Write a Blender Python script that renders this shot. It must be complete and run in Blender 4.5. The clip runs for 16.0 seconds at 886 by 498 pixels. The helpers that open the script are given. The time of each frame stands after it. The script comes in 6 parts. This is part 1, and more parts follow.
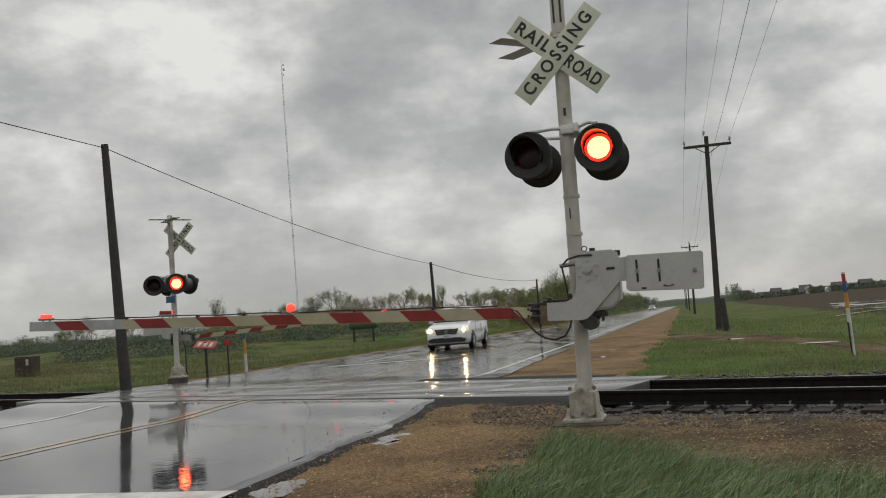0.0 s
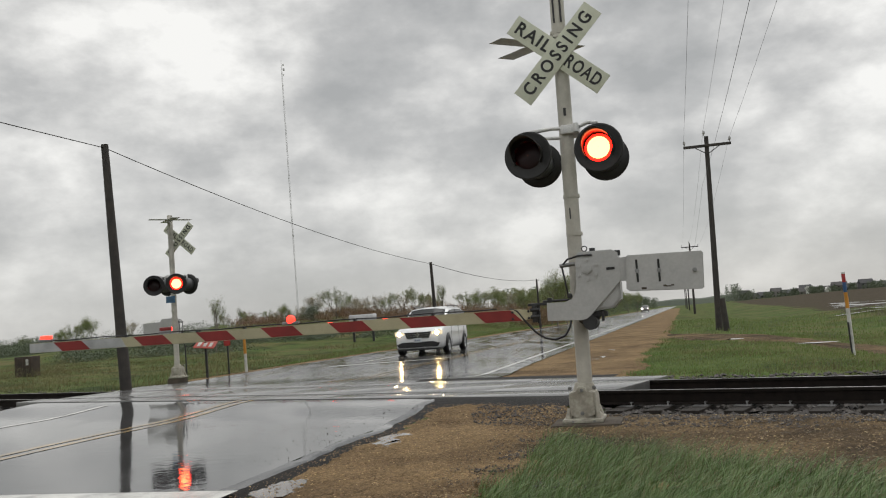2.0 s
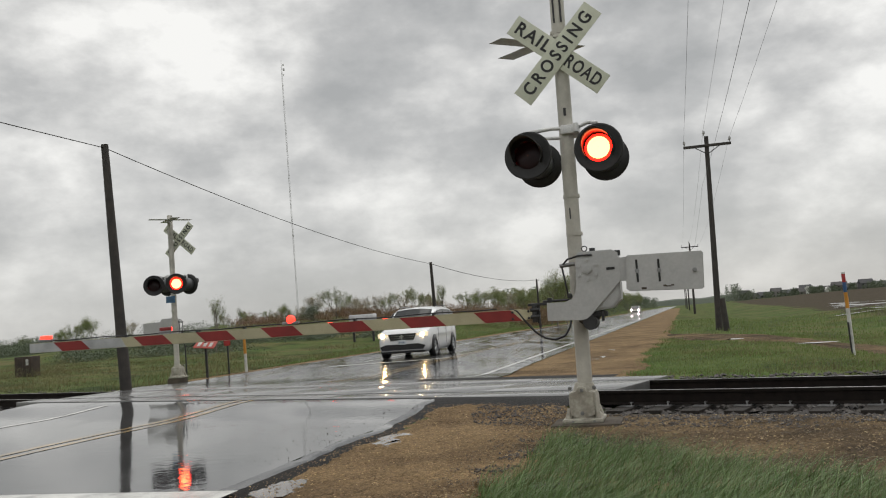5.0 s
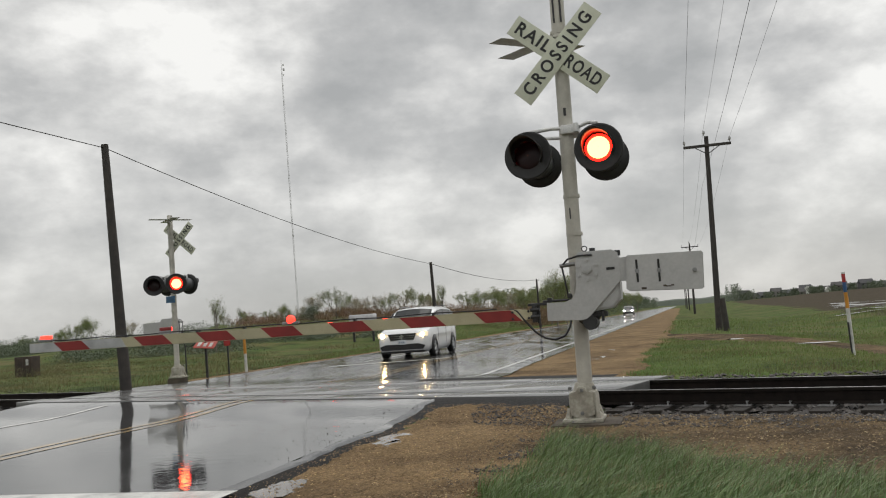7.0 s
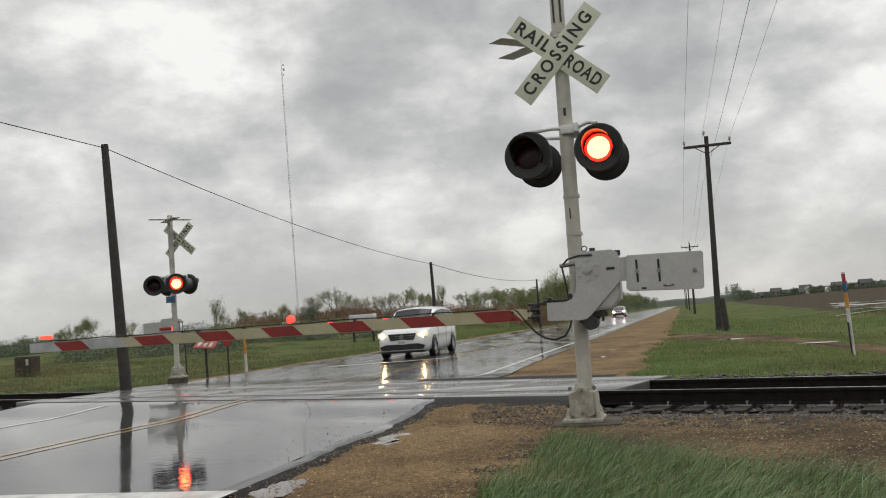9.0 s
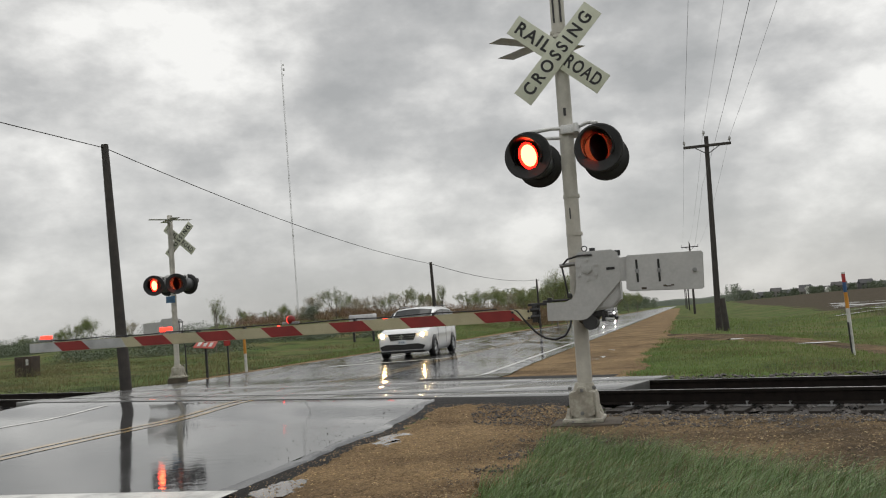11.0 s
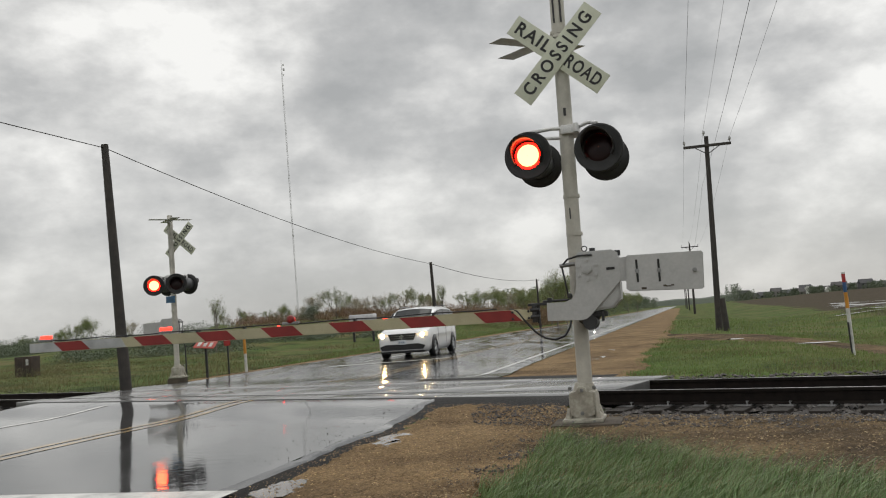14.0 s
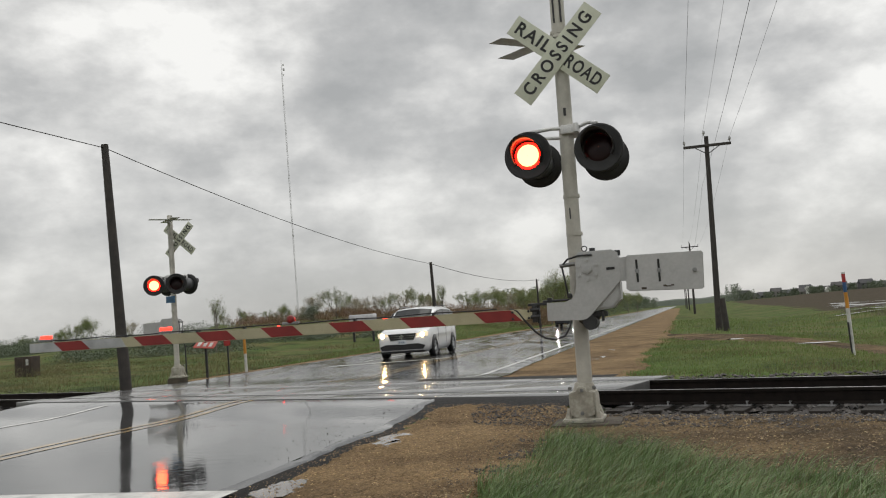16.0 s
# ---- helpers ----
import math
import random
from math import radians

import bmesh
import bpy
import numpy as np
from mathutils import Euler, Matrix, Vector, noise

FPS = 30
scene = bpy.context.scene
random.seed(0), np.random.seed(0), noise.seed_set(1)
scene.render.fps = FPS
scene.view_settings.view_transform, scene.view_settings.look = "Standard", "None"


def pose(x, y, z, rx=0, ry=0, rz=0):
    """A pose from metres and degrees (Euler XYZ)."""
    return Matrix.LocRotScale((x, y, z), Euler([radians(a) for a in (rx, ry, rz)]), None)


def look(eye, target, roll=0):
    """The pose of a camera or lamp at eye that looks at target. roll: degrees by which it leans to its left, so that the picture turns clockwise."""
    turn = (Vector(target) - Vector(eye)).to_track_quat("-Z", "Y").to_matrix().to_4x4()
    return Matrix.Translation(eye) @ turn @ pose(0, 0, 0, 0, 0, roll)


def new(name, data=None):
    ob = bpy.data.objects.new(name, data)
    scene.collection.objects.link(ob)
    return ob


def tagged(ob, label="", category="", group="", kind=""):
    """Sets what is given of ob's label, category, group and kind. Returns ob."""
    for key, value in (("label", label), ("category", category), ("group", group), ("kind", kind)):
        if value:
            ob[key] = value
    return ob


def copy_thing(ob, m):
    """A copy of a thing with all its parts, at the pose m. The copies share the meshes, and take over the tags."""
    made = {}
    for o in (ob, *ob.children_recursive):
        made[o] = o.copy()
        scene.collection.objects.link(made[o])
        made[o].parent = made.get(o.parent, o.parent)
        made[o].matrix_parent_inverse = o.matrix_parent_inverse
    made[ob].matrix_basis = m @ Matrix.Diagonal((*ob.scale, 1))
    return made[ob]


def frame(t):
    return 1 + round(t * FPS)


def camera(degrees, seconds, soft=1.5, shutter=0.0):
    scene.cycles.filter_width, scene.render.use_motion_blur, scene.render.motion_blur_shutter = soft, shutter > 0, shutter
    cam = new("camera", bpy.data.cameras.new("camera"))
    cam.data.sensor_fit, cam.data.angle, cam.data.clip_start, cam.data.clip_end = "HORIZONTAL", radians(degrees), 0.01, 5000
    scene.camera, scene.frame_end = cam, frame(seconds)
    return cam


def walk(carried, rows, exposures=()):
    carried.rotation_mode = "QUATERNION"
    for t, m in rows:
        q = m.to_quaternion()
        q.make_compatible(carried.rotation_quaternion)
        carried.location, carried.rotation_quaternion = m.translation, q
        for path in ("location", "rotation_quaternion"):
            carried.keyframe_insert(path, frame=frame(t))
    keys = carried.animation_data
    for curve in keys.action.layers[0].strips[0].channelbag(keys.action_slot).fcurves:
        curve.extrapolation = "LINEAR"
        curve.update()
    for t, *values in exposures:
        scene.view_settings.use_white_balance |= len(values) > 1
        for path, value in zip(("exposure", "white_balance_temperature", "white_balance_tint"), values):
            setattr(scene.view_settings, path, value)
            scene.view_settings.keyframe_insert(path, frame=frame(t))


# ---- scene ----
import collections

EYE = (0.0, 0.0, 1.10)
PITCH, ROLL = 4.70, -4.0
cam = camera(53.66, 16.0, soft=1.1)
AIM = (0.0, math.cos(radians(PITCH)), 1.10 + math.sin(radians(PITCH)))
walk(cam, [(0.0, look(EYE, AIM, ROLL)), (16.0, look(EYE, AIM, ROLL))], exposures=[(0.0, -0.28), (0.4, -0.05), (1.0, 0.0), (16.0, 0.0)])

# ---- plan: road frame (a along, r to its right) and track frame (u along, d across) ----
BEAR = radians(14.9)
RD = Vector((math.sin(BEAR), math.cos(BEAR)))
RN = Vector((RD.y, -RD.x))
TA = radians(33.5)
TU = Vector((math.cos(TA), -math.sin(TA)))
TN = Vector((math.sin(TA), math.cos(TA)))
TRACK = 11.95
YELLOW, WHITE_R, WHITE_L, EDGE_R = -7.5, -4.3, -10.85, -3.4
ROAD_TURN = -math.degrees(BEAR)


def smooth(lo, hi, x):
    t = min(1.0, max(0.0, (x - lo) / (hi - lo)))
    return t * t * (3 - 2 * t)


def ar(a, r):
    p = RD * a + RN * r
    return p.x, p.y


def ud(u, d):
    p = TU * u + TN * (d + TRACK)
    return p.x, p.y


def along(x, y):
    return x * RD.x + y * RD.y


def right_of(x, y):
    return x * RN.x + y * RN.y


def off_track(x, y):
    return x * TN.x + y * TN.y - TRACK


def road_z(x, y):
    d = off_track(x, y)
    return -0.08 * smooth(1.5, 3.6, -d) - 0.13 * smooth(1.6, 5, d)


def ground_z(x, y):
    d, r, a = off_track(x, y), right_of(x, y), along(x, y)
    bed = max(smooth(-1.7, -0.9, r), smooth(-13.0, -13.8, r))
    z = road_z(x, y) - 0.05 - 0.24 * bed * (1 - smooth(1.7, 3.0, abs(d)))
    if d > 3:
        z -= 0.35 * smooth(-14, -20, r) * (1 - smooth(-22, -40, r))
        z += 1.5 * smooth(72, 106, math.hypot(x, y)) * smooth(-15, -25, r) * (1 - 0.75 * smooth(-52, -75, r))
        z += 3.0 * smooth(0, 120, r) * smooth(150, 420, a) - 0.35 * smooth(2, 6, r) * (1 - smooth(8, 14, r))
    far = math.hypot(x, y)
    z += 0.05 * noise.noise((x * 0.25, y * 0.25, 0)) * smooth(8, 20, abs(r + 8))
    if far > 60:
        z += 0.5 * noise.noise((x * 0.02, y * 0.02, 3)) * smooth(60, 200, far) * smooth(10, 60, abs(r + 8))
    return z


# ---- sky and light ----
world = bpy.data.worlds.new("overcast_sky")
scene.world = world
world.use_nodes = True
WT = world.node_tree


def node(tree, kind, **values):
    n = tree.nodes.new(kind)
    for key, value in values.items():
        if key in n.inputs:
            n.inputs[key].default_value = value
    return n


def math_node(tree, op, a, b=None):
    n = tree.nodes.new("ShaderNodeMath")
    n.operation = op
    for i, v in enumerate((a, b)):
        if v is None:
            continue
        if isinstance(v, (int, float)):
            n.inputs[i].default_value = v
        else:
            tree.links.new(v, n.inputs[i])
    return n.outputs[0]


def ramp(tree, fac, stops):
    n = tree.nodes.new("ShaderNodeValToRGB")
    while len(n.color_ramp.elements) < len(stops):
        n.color_ramp.elements.new(0.5)
    for e, (p, c) in zip(n.color_ramp.elements, stops):
        e.position = p
        e.color = (c, c, c, 1) if isinstance(c, (int, float)) else (*c, 1)
    tree.links.new(fac, n.inputs["Fac"])
    return n.outputs["Color"]


def mix(tree, fac, a, b, how="MIX"):
    n = tree.nodes.new("ShaderNodeMix")
    n.data_type, n.blend_type = "RGBA", how
    for i, v in ((0, fac), (6, a), (7, b)):
        if isinstance(v, (int, float)):
            n.inputs[i].default_value = v if i == 0 else (v, v, v, 1)
        elif isinstance(v, tuple):
            n.inputs[i].default_value = (*v, 1)
        else:
            tree.links.new(v, n.inputs[i])
    return n.outputs[2]


def build_sky():
    t = WT
    t.nodes.clear()
    co = t.nodes.new("ShaderNodeTexCoord").outputs["Generated"]
    sep = t.nodes.new("ShaderNodeSeparateXYZ")
    t.links.new(co, sep.inputs[0])
    up = math_node(t, "MAXIMUM", sep.outputs["Z"], 0.0)
    comb = t.nodes.new("ShaderNodeMapping")
    comb.inputs["Scale"].default_value = (-1.0, 1.0, 1.75)
    comb.inputs["Location"].default_value = (3.1, 0.4, 1.7)
    t.links.new(co, comb.inputs["Vector"])
    big = node(t, "ShaderNodeTexNoise", Scale=2.9, Detail=9.0, Roughness=0.5, Distortion=0.0)
    t.links.new(comb.outputs[0], big.inputs["Vector"])
    fine = node(t, "ShaderNodeTexNoise", Scale=8.5, Detail=8.0, Roughness=0.56, Distortion=0.0)
    t.links.new(comb.outputs[0], fine.inputs["Vector"])
    mass = math_node(t, "ADD", math_node(t, "MULTIPLY", big.outputs["Fac"], 0.55), math_node(t, "MULTIPLY", fine.outputs["Fac"], 0.45))
    warp = node(t, "ShaderNodeTexNoise", Scale=5.0, Detail=4.0, Roughness=0.55)
    t.links.new(co, warp.inputs["Vector"])
    bent = t.nodes.new("ShaderNodeVectorMath")
    bent.operation = "MULTIPLY_ADD"
    t.links.new(warp.outputs["Color"], bent.inputs[0])
    bent.inputs[1].default_value = (0.26, 0.26, 0.26)
    shifted = t.nodes.new("ShaderNodeVectorMath")
    shifted.operation = "SUBTRACT"
    t.links.new(co, shifted.inputs[0])
    shifted.inputs[1].default_value = (0.13, 0.13, 0.13)
    t.links.new(shifted.outputs[0], bent.inputs[2])
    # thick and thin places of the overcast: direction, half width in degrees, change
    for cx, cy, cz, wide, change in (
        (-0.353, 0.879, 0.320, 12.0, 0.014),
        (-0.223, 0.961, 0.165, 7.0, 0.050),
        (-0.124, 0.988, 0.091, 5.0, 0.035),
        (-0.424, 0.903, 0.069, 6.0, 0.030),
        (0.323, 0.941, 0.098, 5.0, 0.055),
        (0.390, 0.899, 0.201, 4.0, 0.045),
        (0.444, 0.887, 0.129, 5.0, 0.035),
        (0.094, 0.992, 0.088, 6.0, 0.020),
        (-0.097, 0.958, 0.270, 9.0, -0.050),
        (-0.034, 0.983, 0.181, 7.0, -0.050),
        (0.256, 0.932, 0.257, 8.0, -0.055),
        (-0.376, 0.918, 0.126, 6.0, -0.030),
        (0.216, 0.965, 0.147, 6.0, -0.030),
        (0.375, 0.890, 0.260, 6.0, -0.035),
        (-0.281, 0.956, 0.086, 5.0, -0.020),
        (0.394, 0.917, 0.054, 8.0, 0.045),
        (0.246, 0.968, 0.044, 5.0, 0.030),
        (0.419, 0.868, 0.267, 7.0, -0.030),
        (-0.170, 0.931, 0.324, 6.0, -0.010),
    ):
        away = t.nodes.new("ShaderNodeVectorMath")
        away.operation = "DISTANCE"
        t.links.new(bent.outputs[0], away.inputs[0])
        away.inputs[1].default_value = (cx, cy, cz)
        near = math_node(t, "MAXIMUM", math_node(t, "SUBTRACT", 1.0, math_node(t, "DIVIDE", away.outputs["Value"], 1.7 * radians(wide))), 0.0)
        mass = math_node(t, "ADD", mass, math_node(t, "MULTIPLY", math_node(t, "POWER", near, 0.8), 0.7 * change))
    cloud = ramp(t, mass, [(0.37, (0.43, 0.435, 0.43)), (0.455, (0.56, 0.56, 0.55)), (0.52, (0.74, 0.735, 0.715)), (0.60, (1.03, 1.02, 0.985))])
    low = ramp(t, up, [(0.0, (0.55, 0.55, 0.535)), (0.10, (0.58, 0.58, 0.565)), (0.3, (0.64, 0.635, 0.62))])
    veil = ramp(t, up, [(0.0, 0.7), (0.10, 0.28), (0.2, 0.06), (0.35, 0.0)])
    grey = mix(t, veil, cloud, low)
    grow = math_node(t, "ADD", 0.94, math_node(t, "MULTIPLY", math_node(t, "MAXIMUM", math_node(t, "SUBTRACT", up, 0.36), 0.0), 1.5))
    sky = t.nodes.new("ShaderNodeTexSky")
    sky.sky_type, sky.sun_disc = "NISHITA", False
    sky.sun_elevation, sky.sun_rotation = radians(48), radians(35)
    bg_sky, bg_cloud = t.nodes.new("ShaderNodeBackground"), t.nodes.new("ShaderNodeBackground")
    t.links.new(sky.outputs[0], bg_sky.inputs["Color"])
    bg_sky.inputs["Strength"].default_value = 0.1
    t.links.new(grey, bg_cloud.inputs["Color"])
    t.links.new(grow, bg_cloud.inputs["Strength"])
    blend = t.nodes.new("ShaderNodeMixShader")
    blend.inputs[0].default_value = 0.95
    t.links.new(bg_sky.outputs[0], blend.inputs[1])
    t.links.new(bg_cloud.outputs[0], blend.inputs[2])
    out = t.nodes.new("ShaderNodeOutputWorld")
    t.links.new(blend.outputs[0], out.inputs["Surface"])


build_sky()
sun_data = bpy.data.lights.new("sun", "SUN")
sun_data.energy, sun_data.angle, sun_data.color = 0.6, radians(40), (1.0, 0.97, 0.93)
sun = new("sun", sun_data)
sun.matrix_basis = look((0, 0, 50), (-20, -28, 0))

# ---- materials ----


def material(name, colour, second=None, rough=0.6, metal=0.0, scale=6.0, fine=60.0, bump=0.0, spread=(0.4, 0.62), rough_var=0.12, coat=0.0, random_value=0.0, emission=None, strength=0.0, spec=0.5, grain=0.25):
    m = bpy.data.materials.new(name)
    m.use_nodes = True
    t = m.node_tree
    b = t.nodes["Principled BSDF"]
    second = second or tuple(c * 0.72 for c in colour)
    co = t.nodes.new("ShaderNodeTexCoord").outputs["Object"]
    n1 = node(t, "ShaderNodeTexNoise", Scale=scale, Detail=5.0, Roughness=0.6)
    n2 = node(t, "ShaderNodeTexNoise", Scale=fine, Detail=3.0, Roughness=0.6)
    t.links.new(co, n1.inputs["Vector"])
    t.links.new(co, n2.inputs["Vector"])
    c = mix(t, ramp(t, n1.outputs["Fac"], [(spread[0], 0.0), (spread[1], 1.0)]), colour, second)
    c = mix(t, grain, c, ramp(t, n2.outputs["Fac"], [(0.3, 0.25), (0.7, 1.0)]), "MULTIPLY")
    if random_value:
        info = t.nodes.new("ShaderNodeObjectInfo")
        geo = t.nodes.new("ShaderNodeNewGeometry")
        any_one = math_node(t, "FRACT", math_node(t, "ADD", info.outputs["Random"], geo.outputs["Random Per Island"]))
        hsv = t.nodes.new("ShaderNodeHueSaturation")
        t.links.new(math_node(t, "ADD", 1 - random_value / 2, math_node(t, "MULTIPLY", any_one, random_value)), hsv.inputs["Value"])
        t.links.new(math_node(t, "ADD", 0.485, math_node(t, "MULTIPLY", any_one, 0.03)), hsv.inputs["Hue"])
        t.links.new(c, hsv.inputs["Color"])
        c = hsv.outputs[0]
    t.links.new(c, b.inputs["Base Color"])
    r = math_node(t, "ADD", max(0.02, rough - rough_var / 2), math_node(t, "MULTIPLY", n1.outputs["Fac"], rough_var))
    t.links.new(r, b.inputs["Roughness"])
    b.inputs["Metallic"].default_value = metal
    b.inputs["Coat Weight"].default_value = coat
    b.inputs["Specular IOR Level"].default_value = spec
    if bump:
        bn = node(t, "ShaderNodeBump", Strength=1.0, Distance=bump)
        t.links.new(n2.outputs["Fac"], bn.inputs["Height"])
        t.links.new(bn.outputs[0], b.inputs["Normal"])
    if emission:
        b.inputs["Emission Color"].default_value = (*emission, 1)
        b.inputs["Emission Strength"].default_value = strength
    return m


def pebbles(m, size, depth, low=0.35, high=1.35):
    """Gives a ground material single stones: a tone and a dome for each cell."""
    t = m.node_tree
    b = t.nodes["Principled BSDF"]
    co = t.nodes.new("ShaderNodeTexCoord").outputs["Object"]
    tone, height = None, None
    for k, s in enumerate((size, size * 0.45)):
        v = node(t, "ShaderNodeTexVoronoi", Scale=1 / s)
        t.links.new(co, v.inputs["Vector"])
        grey = t.nodes.new("ShaderNodeRGBToBW")
        t.links.new(v.outputs["Color"], grey.inputs[0])
        part_tone = math_node(t, "ADD", low, math_node(t, "MULTIPLY", grey.outputs[0], high - low))
        # shade of the gaps put into the tone: darker away from each stone's middle
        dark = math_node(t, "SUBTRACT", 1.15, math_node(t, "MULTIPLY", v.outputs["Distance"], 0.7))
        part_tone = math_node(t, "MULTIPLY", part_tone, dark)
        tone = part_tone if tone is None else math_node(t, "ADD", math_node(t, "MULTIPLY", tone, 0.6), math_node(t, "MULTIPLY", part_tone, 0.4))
        height = v.outputs["Distance"] if height is None else math_node(t, "ADD", height, v.outputs["Distance"])
    old = b.inputs["Base Color"].links[0].from_socket
    comb = t.nodes.new("ShaderNodeCombineColor")
    for i in range(3):
        t.links.new(tone, comb.inputs[i])
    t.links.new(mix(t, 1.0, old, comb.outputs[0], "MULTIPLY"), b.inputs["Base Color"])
    bn = node(t, "ShaderNodeBump", Strength=1.0, Distance=depth)
    bn.invert = True
    t.links.new(height, bn.inputs["Height"])
    t.links.new(bn.outputs[0], b.inputs["Normal"])
    return m


def patchy(m):
    """Straw, rank green and dark damp patches over the plain grass colour."""
    t = m.node_tree
    b = t.nodes["Principled BSDF"]
    co = t.nodes.new("ShaderNodeTexCoord").outputs["Object"]
    c = b.inputs["Base Color"].links[0].from_socket
    for k, (scale, colour, lo, hi) in enumerate(((0.14, (0.15, 0.12, 0.06), 0.48, 0.62), (0.3, (0.03, 0.044, 0.019), 0.5, 0.62), (1.3, (0.12, 0.155, 0.05), 0.5, 0.7), (3.5, (0.04, 0.05, 0.024), 0.52, 0.72))):
        mp = t.nodes.new("ShaderNodeMapping")
        mp.inputs["Location"].default_value = (17.0 * k, 5.0 * k, 0)
        t.links.new(co, mp.inputs["Vector"])
        n = node(t, "ShaderNodeTexNoise", Scale=scale, Detail=6.0, Roughness=0.6)
        t.links.new(mp.outputs[0], n.inputs["Vector"])
        c = mix(t, ramp(t, n.outputs["Fac"], [(lo, 0.0), (hi, 0.85)]), c, colour)
    t.links.new(c, b.inputs["Base Color"])
    return m


def with_field(m):
    """Bare ploughed soil to the right of the verge, beyond the grass."""
    t = m.node_tree
    b = t.nodes["Principled BSDF"]
    co = t.nodes.new("ShaderNodeTexCoord").outputs["Object"]
    sep = t.nodes.new("ShaderNodeSeparateXYZ")
    t.links.new(co, sep.inputs[0])
    a = math_node(t, "ADD", math_node(t, "MULTIPLY", sep.outputs[0], RD.x), math_node(t, "MULTIPLY", sep.outputs[1], RD.y))
    r = math_node(t, "ADD", math_node(t, "MULTIPLY", sep.outputs[0], RN.x), math_node(t, "MULTIPLY", sep.outputs[1], RN.y))
    n = node(t, "ShaderNodeTexNoise", Scale=0.12, Detail=5.0)
    t.links.new(co, n.inputs["Vector"])
    edge = math_node(t, "SUBTRACT", math_node(t, "ADD", r, math_node(t, "MULTIPLY", n.outputs["Fac"], 5.0)), math_node(t, "ADD", 11.2, math_node(t, "MULTIPLY", a, 0.037)))
    near = math_node(t, "SUBTRACT", a, 42.0)
    far = math_node(t, "MULTIPLY", math_node(t, "SUBTRACT", 690.0, a), 0.05)
    clamp = lambda v: math_node(t, "MAXIMUM", math_node(t, "MINIMUM", v, 1.0), 0.0)
    mask = math_node(t, "MULTIPLY", math_node(t, "MULTIPLY", clamp(edge), clamp(near)), clamp(far))
    soil = node(t, "ShaderNodeTexNoise", Scale=0.9, Detail=6.0)
    t.links.new(co, soil.inputs["Vector"])
    brown = mix(t, soil.outputs["Fac"], (0.043, 0.036, 0.026), (0.085, 0.07, 0.048))
    old = b.inputs["Base Color"].links[0].from_socket
    t.links.new(mix(t, mask, old, brown), b.inputs["Base Color"])
    return m


def wet_asphalt():
    m = material("wet_asphalt", (0.038, 0.039, 0.041), (0.066, 0.067, 0.069), rough=0.2, scale=0.5, fine=140, bump=0.0, grain=0.35)
    t = m.node_tree
    b = t.nodes["Principled BSDF"]
    co = t.nodes.new("ShaderNodeTexCoord").outputs["Object"]
    mp = t.nodes.new("ShaderNodeMapping")
    mp.inputs["Rotation"].default_value = (0, 0, BEAR)
    mp.inputs["Scale"].default_value = (1.1, 0.22, 1)
    t.links.new(co, mp.inputs["Vector"])
    lanes = node(t, "ShaderNodeTexNoise", Scale=1.0, Detail=4.0, Roughness=0.55)
    t.links.new(mp.outputs[0], lanes.inputs["Vector"])
    sep = t.nodes.new("ShaderNodeSeparateXYZ")
    t.links.new(co, sep.inputs[0])
    over = math_node(t, "ADD", math_node(t, "MULTIPLY", sep.outputs[0], TN.x), math_node(t, "MULTIPLY", sep.outputs[1], TN.y))
    coarse = math_node(t, "MINIMUM", math_node(t, "MAXIMUM", math_node(t, "MULTIPLY", math_node(t, "SUBTRACT", over, TRACK - 1.5), 0.3), 0.0), 1.0)
    film = ramp(t, lanes.outputs["Fac"], [(0.36, 0.01), (0.52, 0.035), (0.72, 0.15)])
    worn = ramp(t, lanes.outputs["Fac"], [(0.36, 0.05), (0.5, 0.15), (0.70, 0.32)])
    t.links.new(mix(t, coarse, film, worn), b.inputs["Roughness"])
    wave = node(t, "ShaderNodeTexNoise", Scale=9.0, Detail=3.0, Roughness=0.5)
    t.links.new(co, wave.inputs["Vector"])
    bn = node(t, "ShaderNodeBump", Strength=0.4, Distance=0.003)
    t.links.new(math_node(t, "ADD", 0.003, math_node(t, "MULTIPLY", coarse, 0.004)), bn.inputs["Distance"])
    t.links.new(wave.outputs["Fac"], bn.inputs["Height"])
    t.links.new(bn.outputs[0], b.inputs["Normal"])
    b.inputs["IOR"].default_value = 1.33
    b.inputs["Specular IOR Level"].default_value = 0.42
    b.inputs["Coat Weight"].default_value = 0.05
    b.inputs["Coat Roughness"].default_value = 0.04
    return m


